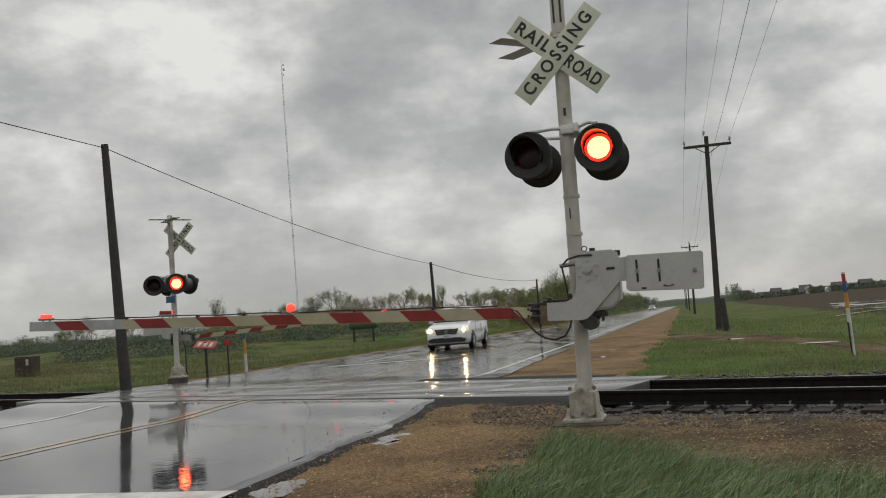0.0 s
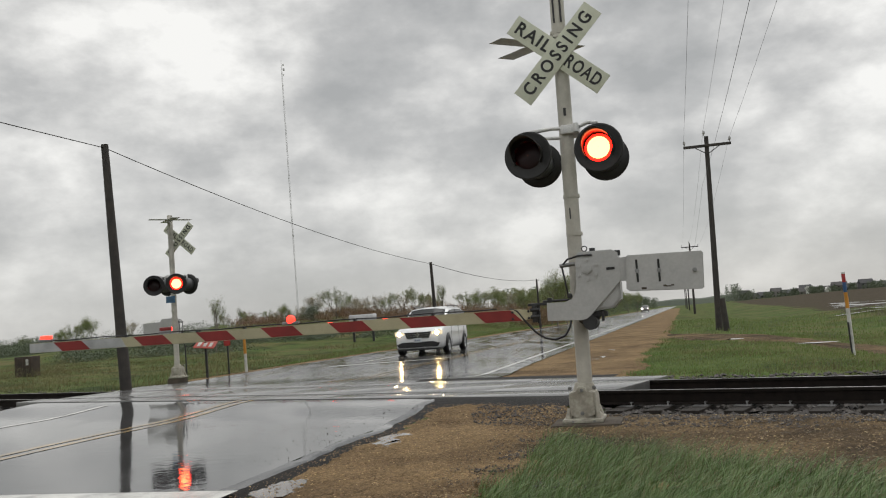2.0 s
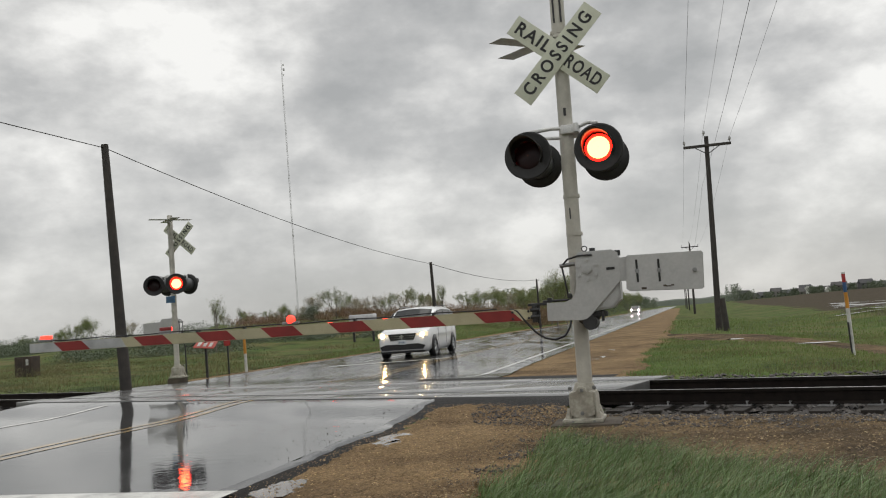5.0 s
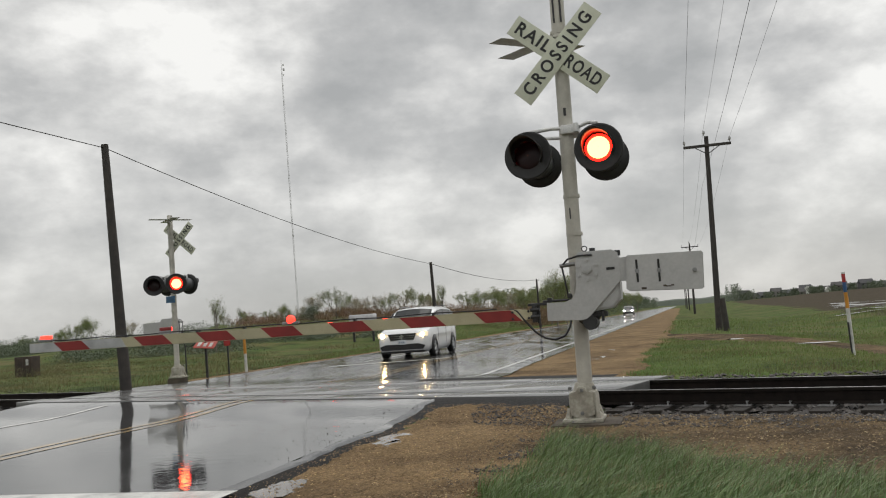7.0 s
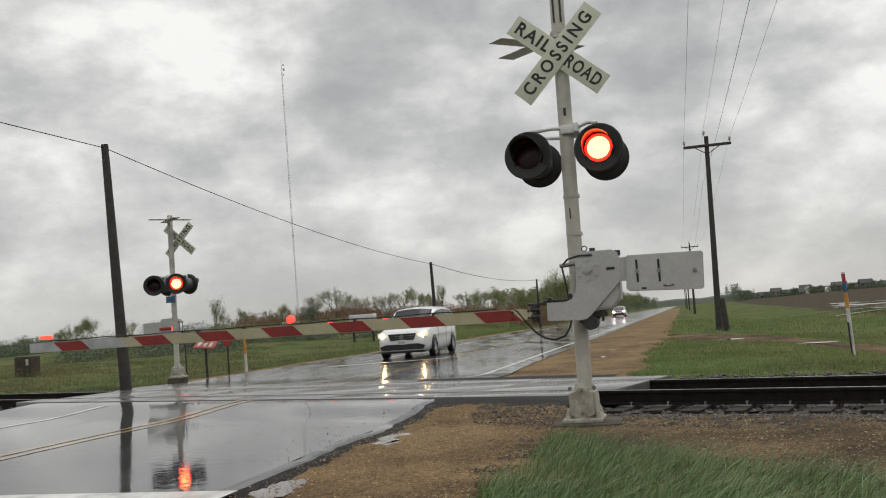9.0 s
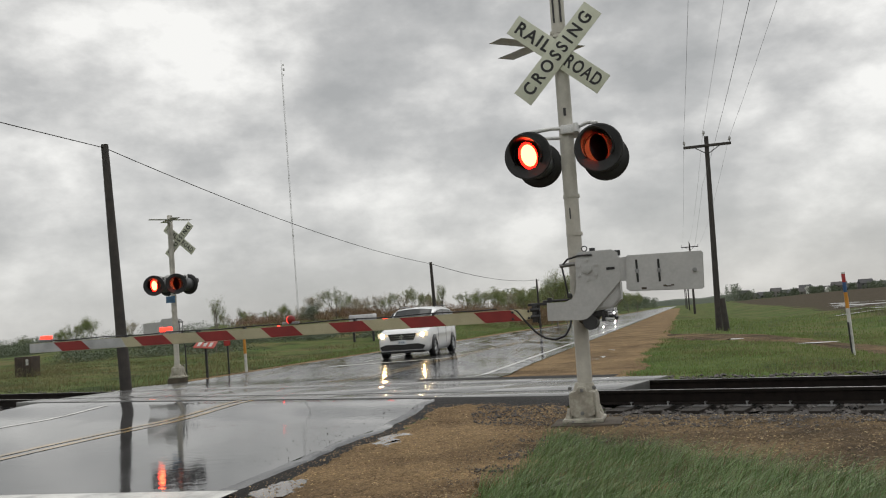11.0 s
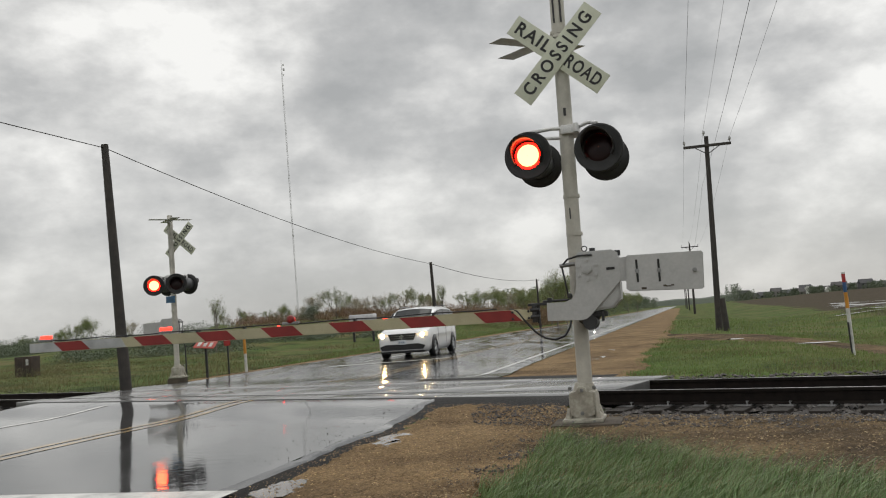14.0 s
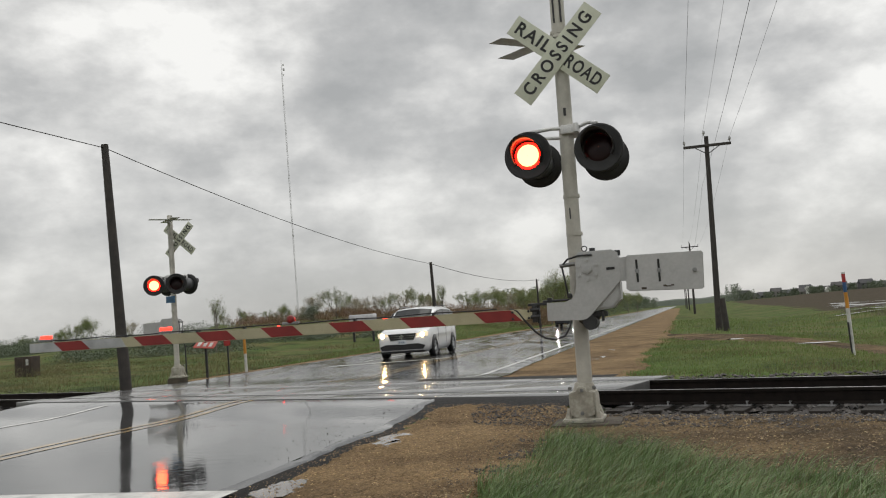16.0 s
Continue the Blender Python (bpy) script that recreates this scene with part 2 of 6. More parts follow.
M = {
    "grass_ground": with_field(patchy(material("grass_ground", (0.08, 0.125, 0.036), (0.11, 0.13, 0.05), rough=0.95, spec=0.05, scale=0.35, fine=9, bump=0.05, grain=0.3))),
    "blade": material("grass_blade", (0.10, 0.170, 0.052), (0.19, 0.245, 0.105), rough=0.42, spec=0.35, scale=0.8, fine=5, random_value=0.7, grain=0.1),
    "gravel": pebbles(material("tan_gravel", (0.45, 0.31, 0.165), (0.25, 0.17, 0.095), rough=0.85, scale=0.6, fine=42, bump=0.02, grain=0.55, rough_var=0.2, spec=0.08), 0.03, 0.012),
    "stone_tan": material("gravel_stone", (0.40, 0.27, 0.14), (0.20, 0.13, 0.075), rough=0.55, random_value=0.9, spec=0.3),
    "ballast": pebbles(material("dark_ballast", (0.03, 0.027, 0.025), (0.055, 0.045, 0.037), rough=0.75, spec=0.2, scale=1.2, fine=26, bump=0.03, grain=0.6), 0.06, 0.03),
    "stone_dark": material("ballast_stone", (0.085, 0.075, 0.068), (0.036, 0.031, 0.028), rough=0.55, spec=0.3, random_value=0.9),
    "asphalt": wet_asphalt(),
    "edge": material("crumbled_asphalt_edge", (0.012, 0.0115, 0.011), (0.024, 0.022, 0.02), rough=0.6, spec=0.08, scale=3, fine=70, bump=0.006, grain=0.45),
    "panel": material("wet_concrete", (0.16, 0.16, 0.156), (0.10, 0.10, 0.098), rough=0.17, scale=0.8, fine=50, rough_var=0.25, spec=0.35),
    "yellow": material("yellow_line_paint", (0.50, 0.31, 0.08), (0.2, 0.14, 0.06), rough=0.16, spread=(0.38, 0.66), scale=1.6, fine=60, grain=0.4),
    "white_line": material("white_line_paint", (0.7, 0.7, 0.66), (0.4, 0.4, 0.38), rough=0.25, scale=3, fine=60, grain=0.3),
    "rail": material("rusty_steel", (0.016, 0.012, 0.010), (0.010, 0.008, 0.007), rough=0.75, spec=0.15, scale=8),
    "rail_top": material("worn_rail_head", (0.35, 0.34, 0.34), rough=0.22, metal=0.9),
    "tie": material("wet_timber", (0.022, 0.019, 0.017), (0.038, 0.033, 0.028), rough=0.65, spec=0.2, scale=9, bump=0.006),
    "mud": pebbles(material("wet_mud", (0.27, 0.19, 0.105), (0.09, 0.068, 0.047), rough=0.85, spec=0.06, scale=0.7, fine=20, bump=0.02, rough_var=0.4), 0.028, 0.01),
    "puddle": material("puddle_water", (0.12, 0.10, 0.08), rough=0.03, rough_var=0.02, spec=0.5),
    "pole_wood": material("dark_pole_wood", (0.03, 0.026, 0.024), (0.05, 0.042, 0.036), rough=0.7, scale=4, fine=30, bump=0.004),
    "wire": material("black_cable", (0.02, 0.02, 0.022), rough=0.5),
    "silver": material("aluminium_paint", (0.55, 0.53, 0.47), (0.40, 0.385, 0.34), rough=0.5, metal=0.05, scale=2.5, fine=40, grain=0.2),
    "grey_paint": material("light_grey_paint", (0.47, 0.47, 0.465), (0.39, 0.39, 0.385), rough=0.4, scale=1.8, fine=30, grain=0.15),
    "base_metal": material("weathered_base_metal", (0.46, 0.44, 0.37), (0.30, 0.28, 0.23), rough=0.6, scale=7, fine=40, grain=0.3),
    "bolt": material("galvanised_bolt", (0.32, 0.32, 0.32), rough=0.4, metal=0.7),
    "dark_iron": material("dark_iron", (0.05, 0.05, 0.052), rough=0.5, metal=0.4),
    "concrete": material("stained_concrete", (0.11, 0.092, 0.072), (0.06, 0.05, 0.04), rough=0.8, spec=0.2, scale=3, bump=0.004),
    "sign_white": material("sign_sheeting", (0.62, 0.64, 0.52), (0.55, 0.57, 0.46), rough=0.4, scale=5, grain=0.1),
    "sign_back": material("bare_aluminium", (0.74, 0.74, 0.73), (0.62, 0.62, 0.61), rough=0.45, metal=0.15),
    "black": material("matt_black_paint", (0.014, 0.014, 0.015), (0.022, 0.022, 0.022), rough=0.55, scale=6),
    "visor": material("visor_black_enamel", (0.026, 0.024, 0.023), rough=0.35, scale=6),
    "letter": material("black_lettering", (0.02, 0.02, 0.02), rough=0.5),
    "housing": material("aluminium_lamp_back", (0.13, 0.135, 0.14), rough=0.4, metal=0.4),
    "red_off": material("dark_red_glass", (0.022, 0.004, 0.005), rough=0.3, spec=0.25),
    "lit_core": material("lit_lamp_core", (0.8, 0.3, 0.1), rough=0.4, emission=(1.0, 0.22, 0.075), strength=9.0),
    "lit_rim": material("lit_red_glass", (0.6, 0.03, 0.02), rough=0.3, emission=(1.0, 0.006, 0.003), strength=10.0),
    "arm_white": material("arm_white_sheeting", (0.44, 0.405, 0.265), (0.38, 0.345, 0.225), rough=0.45, scale=3, grain=0.15),
    "arm_grey": material("arm_bare_tip", (0.45, 0.46, 0.46), rough=0.4, scale=3, grain=0.15),
    "arm_red": material("arm_red_sheeting", (0.25, 0.02, 0.018), (0.20, 0.017, 0.015), rough=0.45, scale=3, grain=0.15),
}


class Shape:
    """A growing bmesh with a few solid shapes."""

    def __init__(self):
        self.bm = bmesh.new()

    def box(self, sx, sy, sz, at=(0, 0, 0), turn=None, bevel=0.0):
        m = Matrix.Translation(at) @ (turn or Matrix()) @ Matrix.Diagonal((sx, sy, sz, 1))
        made = bmesh.ops.create_cube(self.bm, size=1.0, matrix=m)["verts"]
        if bevel:
            edges = list({e for v in made for e in v.link_edges})
            bmesh.ops.bevel(self.bm, geom=edges, offset=bevel, segments=2, profile=0.6, affect="EDGES")
        return self

    def rod(self, a, b, r1, r2=None, sides=12, caps=True):
        a, b = Vector(a), Vector(b)
        way = b - a
        m = Matrix.Translation((a + b) / 2) @ way.to_track_quat("Z", "Y").to_matrix().to_4x4()
        bmesh.ops.create_cone(self.bm, cap_ends=caps, segments=sides, radius1=r1, radius2=r1 if r2 is None else r2, depth=way.length, matrix=m)
        return self

    def ball(self, at, r, squash=(1, 1, 1), u=14, v=9):
        bmesh.ops.create_uvsphere(self.bm, u_segments=u, v_segments=v, radius=r, matrix=Matrix.Translation(at) @ Matrix.Diagonal((*squash, 1)))
        return self

    def tube(self, points, r, sides=8):
        """One bent pipe through the points."""
        pts = [Vector(p) for p in points]
        rings = []
        for i, p in enumerate(pts):
            way = (pts[min(i + 1, len(pts) - 1)] - pts[max(i - 1, 0)]).normalized()
            side = way.cross(Vector((0.13, 0.9, 0.31))).normalized()
            up = way.cross(side)
            rings.append([self.bm.verts.new(p + side * r * math.cos(2 * math.pi * k / sides) + up * r * math.sin(2 * math.pi * k / sides)) for k in range(sides)])
        for p, q in zip(rings, rings[1:]):
            for k in range(sides):
                self.bm.faces.new((p[k], q[k], q[(k + 1) % sides], p[(k + 1) % sides]))
        self.bm.faces.new(rings[0])
        self.bm.faces.new(rings[-1][::-1])
        return self

    def prism(self, outline, y0, y1, bevel=0.0):
        """An outline in x and z, pushed from y0 to y1."""
        front = [self.bm.verts.new((x, y0, z)) for x, z in outline]
        back = [self.bm.verts.new((x, y1, z)) for x, z in outline]
        n = len(outline)
        faces = [self.bm.faces.new(front), self.bm.faces.new(back[::-1])]
        for i in range(n):
            faces.append(self.bm.faces.new((front[i], back[i], back[(i + 1) % n], front[(i + 1) % n])))
        bmesh.ops.recalc_face_normals(self.bm, faces=faces)
        if bevel:
            bmesh.ops.bevel(self.bm, geom=list({e for f in faces[:2] for e in f.edges}), offset=bevel, segments=2, affect="EDGES")
        return self

    def lathe(self, profile, sides=24, m=Matrix()):
        """Rings of (radius, height) about z."""
        rings = []
        for r, z in profile:
            rings.append([self.bm.verts.new(m @ Vector((r * math.cos(2 * math.pi * i / sides), r * math.sin(2 * math.pi * i / sides), z))) for i in range(sides)])
        for p, q in zip(rings, rings[1:]):
            for i in range(sides):
                self.bm.faces.new((p[i], p[(i + 1) % sides], q[(i + 1) % sides], q[i]))
        return self

    def mesh(self, name, mat, flat=False):
        if not flat:
            for f in self.bm.faces:
                f.smooth = True
            for e in self.bm.edges:
                if len(e.link_faces) != 2 or e.calc_face_angle(0) > 0.7:
                    e.smooth = False
        data = bpy.data.meshes.new(name)
        self.bm.to_mesh(data)
        self.bm.free()
        for m in mat if isinstance(mat, list) else [mat]:
            data.materials.append(m)
        return data


def part(name, shape, mat, parent, label="", at=None, flat=False):
    ob = new(name, shape if isinstance(shape, bpy.types.Mesh) else shape.mesh(name, mat, flat))
    ob.parent = parent
    if at is not None:
        ob.matrix_basis = at
    return tagged(ob, label)


def pieces(name, shape, mat, parent, label=""):
    """Every loose piece of the shape becomes a part of its own."""
    left = set(shape.bm.verts)
    while left:
        stack, island = [left.pop()], []
        while stack:
            v = stack.pop()
            island.append(v)
            for e in v.link_edges:
                w = e.other_vert(v)
                if w in left:
                    left.discard(w)
                    stack.append(w)
        index = {v: i for i, v in enumerate(island)}
        faces = {f for v in island for f in v.link_faces}
        data = raw(name, [v.co[:] for v in island], [[index[v] for v in f.verts] for f in faces], mat)
        part(name, data, None, parent, label)
    shape.bm.free()


def thing(name, label, category, at=None, group="", kind=""):
    ob = new(name)
    ob.empty_display_size = 0.2
    if at is not None:
        ob.matrix_basis = at
    return tagged(ob, label, category, group, kind)


def raw(name, verts, faces, mat, smooth=False):
    data = bpy.data.meshes.new(name)
    data.from_pydata(verts, [], faces)
    data.materials.append(mat)
    if smooth:
        data.polygons.foreach_set("use_smooth", [True] * len(data.polygons))
    return data


# ---- the large structure ----


def build_ground():
    radii = [0.0]
    r = 0.6
    while r < 3500:
        radii.append(r)
        r *= 1.06
    n = 240
    verts, faces = [(0, 0, ground_z(0, 0))], []
    for r in radii[1:]:
        for i in range(n):
            a = 2 * math.pi * i / n
            x, y = r * math.sin(a), r * math.cos(a)
            verts.append((x, y, ground_z(x, y)))
    for i in range(n):
        faces.append((0, 1 + (i + 1) % n, 1 + i))
    for k in range(len(radii) - 2):
        for i in range(n):
            p, q = 1 + k * n, 1 + (k + 1) * n
            faces.append((p + i, p + (i + 1) % n, q + (i + 1) % n, q + i))
    tagged(new("ground", raw("ground", verts, faces, M["grass_ground"], True)), "rough green and straw-coloured grass verge and meadow", "ground", kind="structure")


def sheet(name, box, step, inside, lift, mat, label, category, rough=0.0, frame_of=None, sink=0.0):
    """A sheet on the land, over those cells of a grid that lie inside."""
    x0, x1, y0, y1 = box
    nx, ny = int((x1 - x0) / step), int((y1 - y0) / step)
    at, verts, faces = {}, [], []

    def corner(i, j):
        if (i, j) not in at:
            p, q = x0 + i * step, y0 + j * step
            x, y = frame_of(p, q) if frame_of else (p, q)
            at[i, j] = len(verts)
            verts.append((x, y, lift(x, y) + rough * noise.noise((x * 3, y * 3, 1)) + rough * 0.6 * noise.noise((x * 9, y * 9, 5))))
        return at[i, j]

    for i in range(nx):
        for j in range(ny):
            p, q = x0 + (i + 0.5) * step, y0 + (j + 0.5) * step
            x, y = frame_of(p, q) if frame_of else (p, q)
            if inside(x, y):
                faces.append((corner(i, j), corner(i + 1, j), corner(i + 1, j + 1), corner(i, j + 1)))
    shared = collections.Counter(i for f in faces for i in f)
    for i, (x, y, z) in enumerate(verts):
        if sink and shared[i] < 4:
            verts[i] = (x + 0.7 * step * noise.noise((x * 5, y * 5, 40)), y + 0.7 * step * noise.noise((x * 5, y * 5, 50)), z - sink)
    data = raw(name, verts, faces, mat, True)
    if len(data.polygons) and data.polygons[0].normal.z < 0:
        data.flip_normals()
    return tagged(new(name, data), label, category, kind="structure")


def ribbon(name, a_list, r0, r1, lift, mat, label, category, cross=8):
    """A strip along the road from r0(a) to r1(a)."""
    verts, faces = [], []
    for a in a_list:
        for k in range(cross + 1):
            x, y = ar(a, r0(a) + (r1(a) - r0(a)) * k / cross)
            verts.append((x, y, road_z(x, y) + lift))
    w = cross + 1
    for i in range(len(a_list) - 1):
        for k in range(cross):
            faces.append((i * w + k, i * w + k + 1, (i + 1) * w + k + 1, (i + 1) * w + k))
    data = raw(name, verts, faces, mat, True)
    return tagged(new(name, data), label, category, kind="structure")


def steps(lo, hi, step=0.35, grow=1.04, fine_to=45):
    out, a = [], lo
    while a < hi:
        out.append(a)
        a += step if a < fine_to else (a - fine_to) * (grow - 1) + step
    return out + [hi]


def ragged(base, size, seed, scale=1.3):
    return lambda a: base + size * noise.noise((a * scale, seed, 0)) + size * 0.5 * noise.noise((a * scale * 4, seed, 2))


def left_edge(a):
    return -12.9 - 1.0 * smooth(17.5, 22, a) + 1.2 * smooth(33, 55, a) + 0.8 * smooth(55, 100, a) + 0.1 * noise.noise((a * 1.3, 3, 0))


def right_edge(a):
    bulge = 0.12 * noise.noise((a * 0.9, 8, 0)) + 0.06 * noise.noise((a * 4, 8, 2))
    return EDGE_R - 0.4 * smooth(14, 22, a) + bulge * (1 - 0.7 * smooth(15, 22, a))


def sway(a, size):
    """The markings swing a little to the right where the road meets the tracks."""
    return size * smooth(9, 13.8, a) * (1 - smooth(17, 24, a))


def build_road():
    ribbon("road", steps(-30, 900), left_edge, lambda a: right_edge(a) - (0.16 if a < 14 else 0.0), 0.0, M["asphalt"], "wet dark asphalt two-lane road with puddled sheen", "road", cross=22)
    verts, faces, stops = [], [], steps(-30, 13.95, 0.18)
    for a in stops:
        for k in range(9):
            f = k / 8
            r = right_edge(a) - 0.16 + (0.36 + 0.08 * noise.noise((a * 2.1, 4, 1))) * f
            x, y = ar(a, r)
            crumb = 0.012 * f * noise.noise((a * 7, r * 7, 3))
            verts.append((x, y, road_z(x, y) - 0.075 * f ** 1.8 + crumb))
    for i in range(len(stops) - 1):
        for k in range(8):
            faces.append((i * 9 + k, i * 9 + k + 1, (i + 1) * 9 + k + 1, (i + 1) * 9 + k))
    data = raw("road_edge", verts, faces, M["edge"], True)
    data.materials.append(M["asphalt"])
    data.polygons.foreach_set("material_index", [1 if k % 8 < 3 else 0 for k in range(len(faces))])
    tagged(new("road_edge", data), "dark crumbling asphalt edge falling to the gravel", "road edge", kind="structure")
    for k, shift in enumerate((-0.13, 0.13)):
        for lo, hi in ((-25, 13.8), (17.2, 700)):
            ribbon("centre_line", steps(lo, hi), lambda a: YELLOW + sway(a, 0.28) + shift - 0.055, lambda a: YELLOW + sway(a, 0.28) + shift + 0.055, 0.005, M["yellow"], "worn double yellow centre line", "road marking", cross=1)
    for base, lo, hi in ((WHITE_R, 17.3, 700), (WHITE_L, 29, 700), (WHITE_L + 0.25, -25, 14.0)):
        ribbon("edge_line", steps(lo, hi), lambda a: base + sway(a, 0.3 if base < -8 else 0.0) - 0.06, lambda a: base + sway(a, 0.3 if base < -8 else 0.0) + 0.06, 0.005, M["white_line"], "white painted edge line", "road marking", cross=1)
    ribbon("stop_line", [5.5, 5.7, 5.9, 6.14], lambda a: YELLOW + 0.4, lambda a: EDGE_R + 0.02, 0.005, M["white_line"], "broad white painted stop line", "road marking", cross=10)
    verts, faces = [], []
    for k in range(13):
        r = -11.3 + 3.7 * k / 12
        for a in (26.7 + 1.5 * k / 12, 27.1 + 1.5 * k / 12):
            x, y = ar(a, r)
            verts.append((x, y, road_z(x, y) + 0.006))
    for k in range(12):
        faces.append((2 * k, 2 * k + 2, 2 * k + 3, 2 * k + 1))
    tagged(new("stop_line", raw("stop_line", verts, faces, M["white_line"])), "worn white stop line before the tracks", "road marking", kind="structure")


def build_track():
    for lo, hi in ((-5.0, 60), (-70, -17.5)):
        sheet("ballast", (lo, hi, -3.2, 3.2), 0.2, lambda x, y: abs(off_track(x, y)) < 2.3 + 0.5 * noise.noise((x, y, 0)), lambda x, y: -0.262 + 0.13 * smooth(1.8, 3.0, abs(off_track(x, y))), M["ballast"], "dark wet crushed stone ballast", "ballast", 0.03, ud)
    for d in (-0.75, 0.75):
        rail = thing("rail", "long dark rusty steel rail with a worn bright head", "rail", Matrix(), "rails of the track", "structure")
        prof = [(-0.07, -0.185), (0.07, -0.185), (0.07, -0.172), (0.012, -0.155), (0.012, -0.045), (0.035, -0.035), (0.036, -0.004), (0.03, 0.0), (-0.03, 0.0), (-0.036, -0.004), (-0.035, -0.035), (-0.012, -0.045), (-0.012, -0.155), (-0.07, -0.172)]
        s = Shape()
        s.prism(prof, -150, 150)
        lay = Matrix.Translation((*ud(0, d), 0.004)) @ Matrix.Rotation(-math.pi / 2 - TA, 4, "Z")
        part("rail_body", s, M["rail"], rail, at=lay)
        s = Shape()
        s.box(0.05, 300, 0.003, (0, 0, 0.0026))
        part("rail_head", s, M["rail_top"], rail, "bright worn running surface", at=lay)


def build_panels():
    """Concrete crossing panels between and beside the rails, and rubber flangeways."""
    cross = thing("crossing_surface", "wet grey concrete crossing panels between the rails", "crossing surface", Matrix(), kind="structure")
    lay = Matrix.Translation((*ud(0, 0), 0)) @ Matrix.Rotation(-TA, 4, "Z")
    long = 2.15
    for k in range(6):
        u0 = -4.82 - long * (6 - k)
        for d0, d1 in ((-0.655, 0.655), (0.80, 1.46), (-1.40, -0.83)):
            shift = -0.42 if d1 < -0.7 else 0
            s = Shape()
            s.box(long - 0.012, d1 - d0, 0.22, (u0 + long / 2 + shift, (d0 + d1) / 2, -0.11 + 0.012), bevel=0.008)
            part("panel", s, M["panel"], cross, at=lay)
    s = Shape()
    for d in (-0.69, 0.69, -0.805, 0.805 - 0.03):
        s.box(12.9, 0.04, 0.2, (-11.27, d, -0.105), bevel=0.004)
    pieces("flangeway_strip", s, M["black"], cross, "black rubber strip beside the rail")


build_ground()
build_road()
build_track()


# ---- the crossing signals ----
def letters(text, height, width=1.0, spacing=1.0):
    """Flat lettering as a mesh, centred, in x and y."""
    curve = bpy.data.curves.new("lettering", "FONT")
    curve.body, curve.size, curve.align_x, curve.align_y = text, height / 0.7, "CENTER", "CENTER"
    curve.space_character, curve.extrude, curve.offset = spacing, 0.001, 0.005
    ob = bpy.data.objects.new("lettering", curve)
    scene.collection.objects.link(ob)
    data = bpy.data.meshes.new_from_object(ob.evaluated_get(bpy.context.evaluated_depsgraph_get()))
    bpy.data.objects.remove(ob)
    data.transform(Matrix.Diagonal((width, 1, 1, 1)))
    data.materials.clear()
    data.materials.append(M["letter"])
    return data


FLIPS = []
FLASH_START, FLASH_PERIOD = 0.075, 1.042


def flash_rows(lit_first, at):
    """Turns a lamp's disc between its lit and its dark face, in step with the flasher."""
    rows, turn = [], 0 if lit_first else 180
    rows.append((0.0, at @ pose(0, 0, 0, 0, 0, turn)))
    t = FLASH_START
    while t < 16.0:
        f = round(t * FPS)
        for k in range(4):
            rows.append(((f - 1 + k) / FPS, at @ pose(0, 0, 0, 0, 0, turn + 60 * k)))
        turn += 180
        t += FLASH_PERIOD / 2
    rows.append((16.4, at @ pose(0, 0, 0, 0, 0, turn)))
    return rows


def round_lens(r, core):
    s = Shape()
    turn = Matrix.Rotation(math.pi / 2, 4, "X")
    s.lathe([(0.001, 0.018), (core * 0.6, 0.014), (core, 0.009), (r * 0.97, 0.002), (r, 0.0)], 28, turn)
    s.lathe([(r, 0.0), (r * 0.97, -0.002), (core, -0.009), (0.001, -0.016)], 28, turn)
    s.bm.faces.ensure_lookup_table()
    for i, f in enumerate(s.bm.faces):
        c = f.calc_center_median()
        f.material_index = 2 if c.y > 0 else (0 if math.hypot(c.x, c.z) < core else 1)
    bmesh.ops.remove_doubles(s.bm, verts=s.bm.verts, dist=0.0001)
    return s.mesh("lens", [M["lit_core"], M["lit_rim"], M["red_off"]])


LENS = round_lens(0.1473, 0.118)


def hood_shape():
    """A visor over the lens: a sleeve that is long above and cut back below."""
    s = Shape()
    n = 26
    rings = []
    for k in range(n + 1):
        a = radians(-35 + 250 * k / n)
        reach = 0.10 + 0.20 * max(0.0, math.sin(a)) ** 0.7
        row = []
        for r, y in ((0.158, 0.0), (0.158, -reach), (0.166, -reach), (0.166, 0.0)):
            row.append(s.bm.verts.new((r * math.cos(a), y, r * math.sin(a))))
        rings.append(row)
    for p, q in zip(rings, rings[1:]):
        for i in range(4):
            s.bm.faces.new((p[i], p[(i + 1) % 4], q[(i + 1) % 4], q[i]))
    return s


def flasher(parent, at, phase):
    """A flashing lamp that faces local -y. phase: True or False in turn, None: stays dark."""
    s = Shape()
    turn = Matrix.Rotation(math.pi / 2, 4, "X")
    s.lathe([(0.1475, 0.012), (0.235, 0.012), (0.252, 0.02), (0.258, 0.012), (0.256, -0.008), (0.1475, -0.004)], 40, turn)
    f = part("flashing_light", s, M["black"], parent, "round black backing disc of a red flasher", at=at)
    part("visor", hood_shape(), M["visor"], f)
    s = Shape()
    s.lathe([(0.148, -0.004), (0.165, -0.03), (0.16, -0.10), (0.12, -0.17), (0.06, -0.205), (0.001, -0.21)], 28, turn)
    part("lamp_housing", s, M["housing"], f, "rounded aluminium lamp back")
    lens = part("lens", LENS, None, f, "red glass lens")
    if phase is None:
        lens.matrix_basis = pose(0, 0, 0, 0, 0, 180)
    else:
        FLIPS.append((lens, phase, Matrix()))


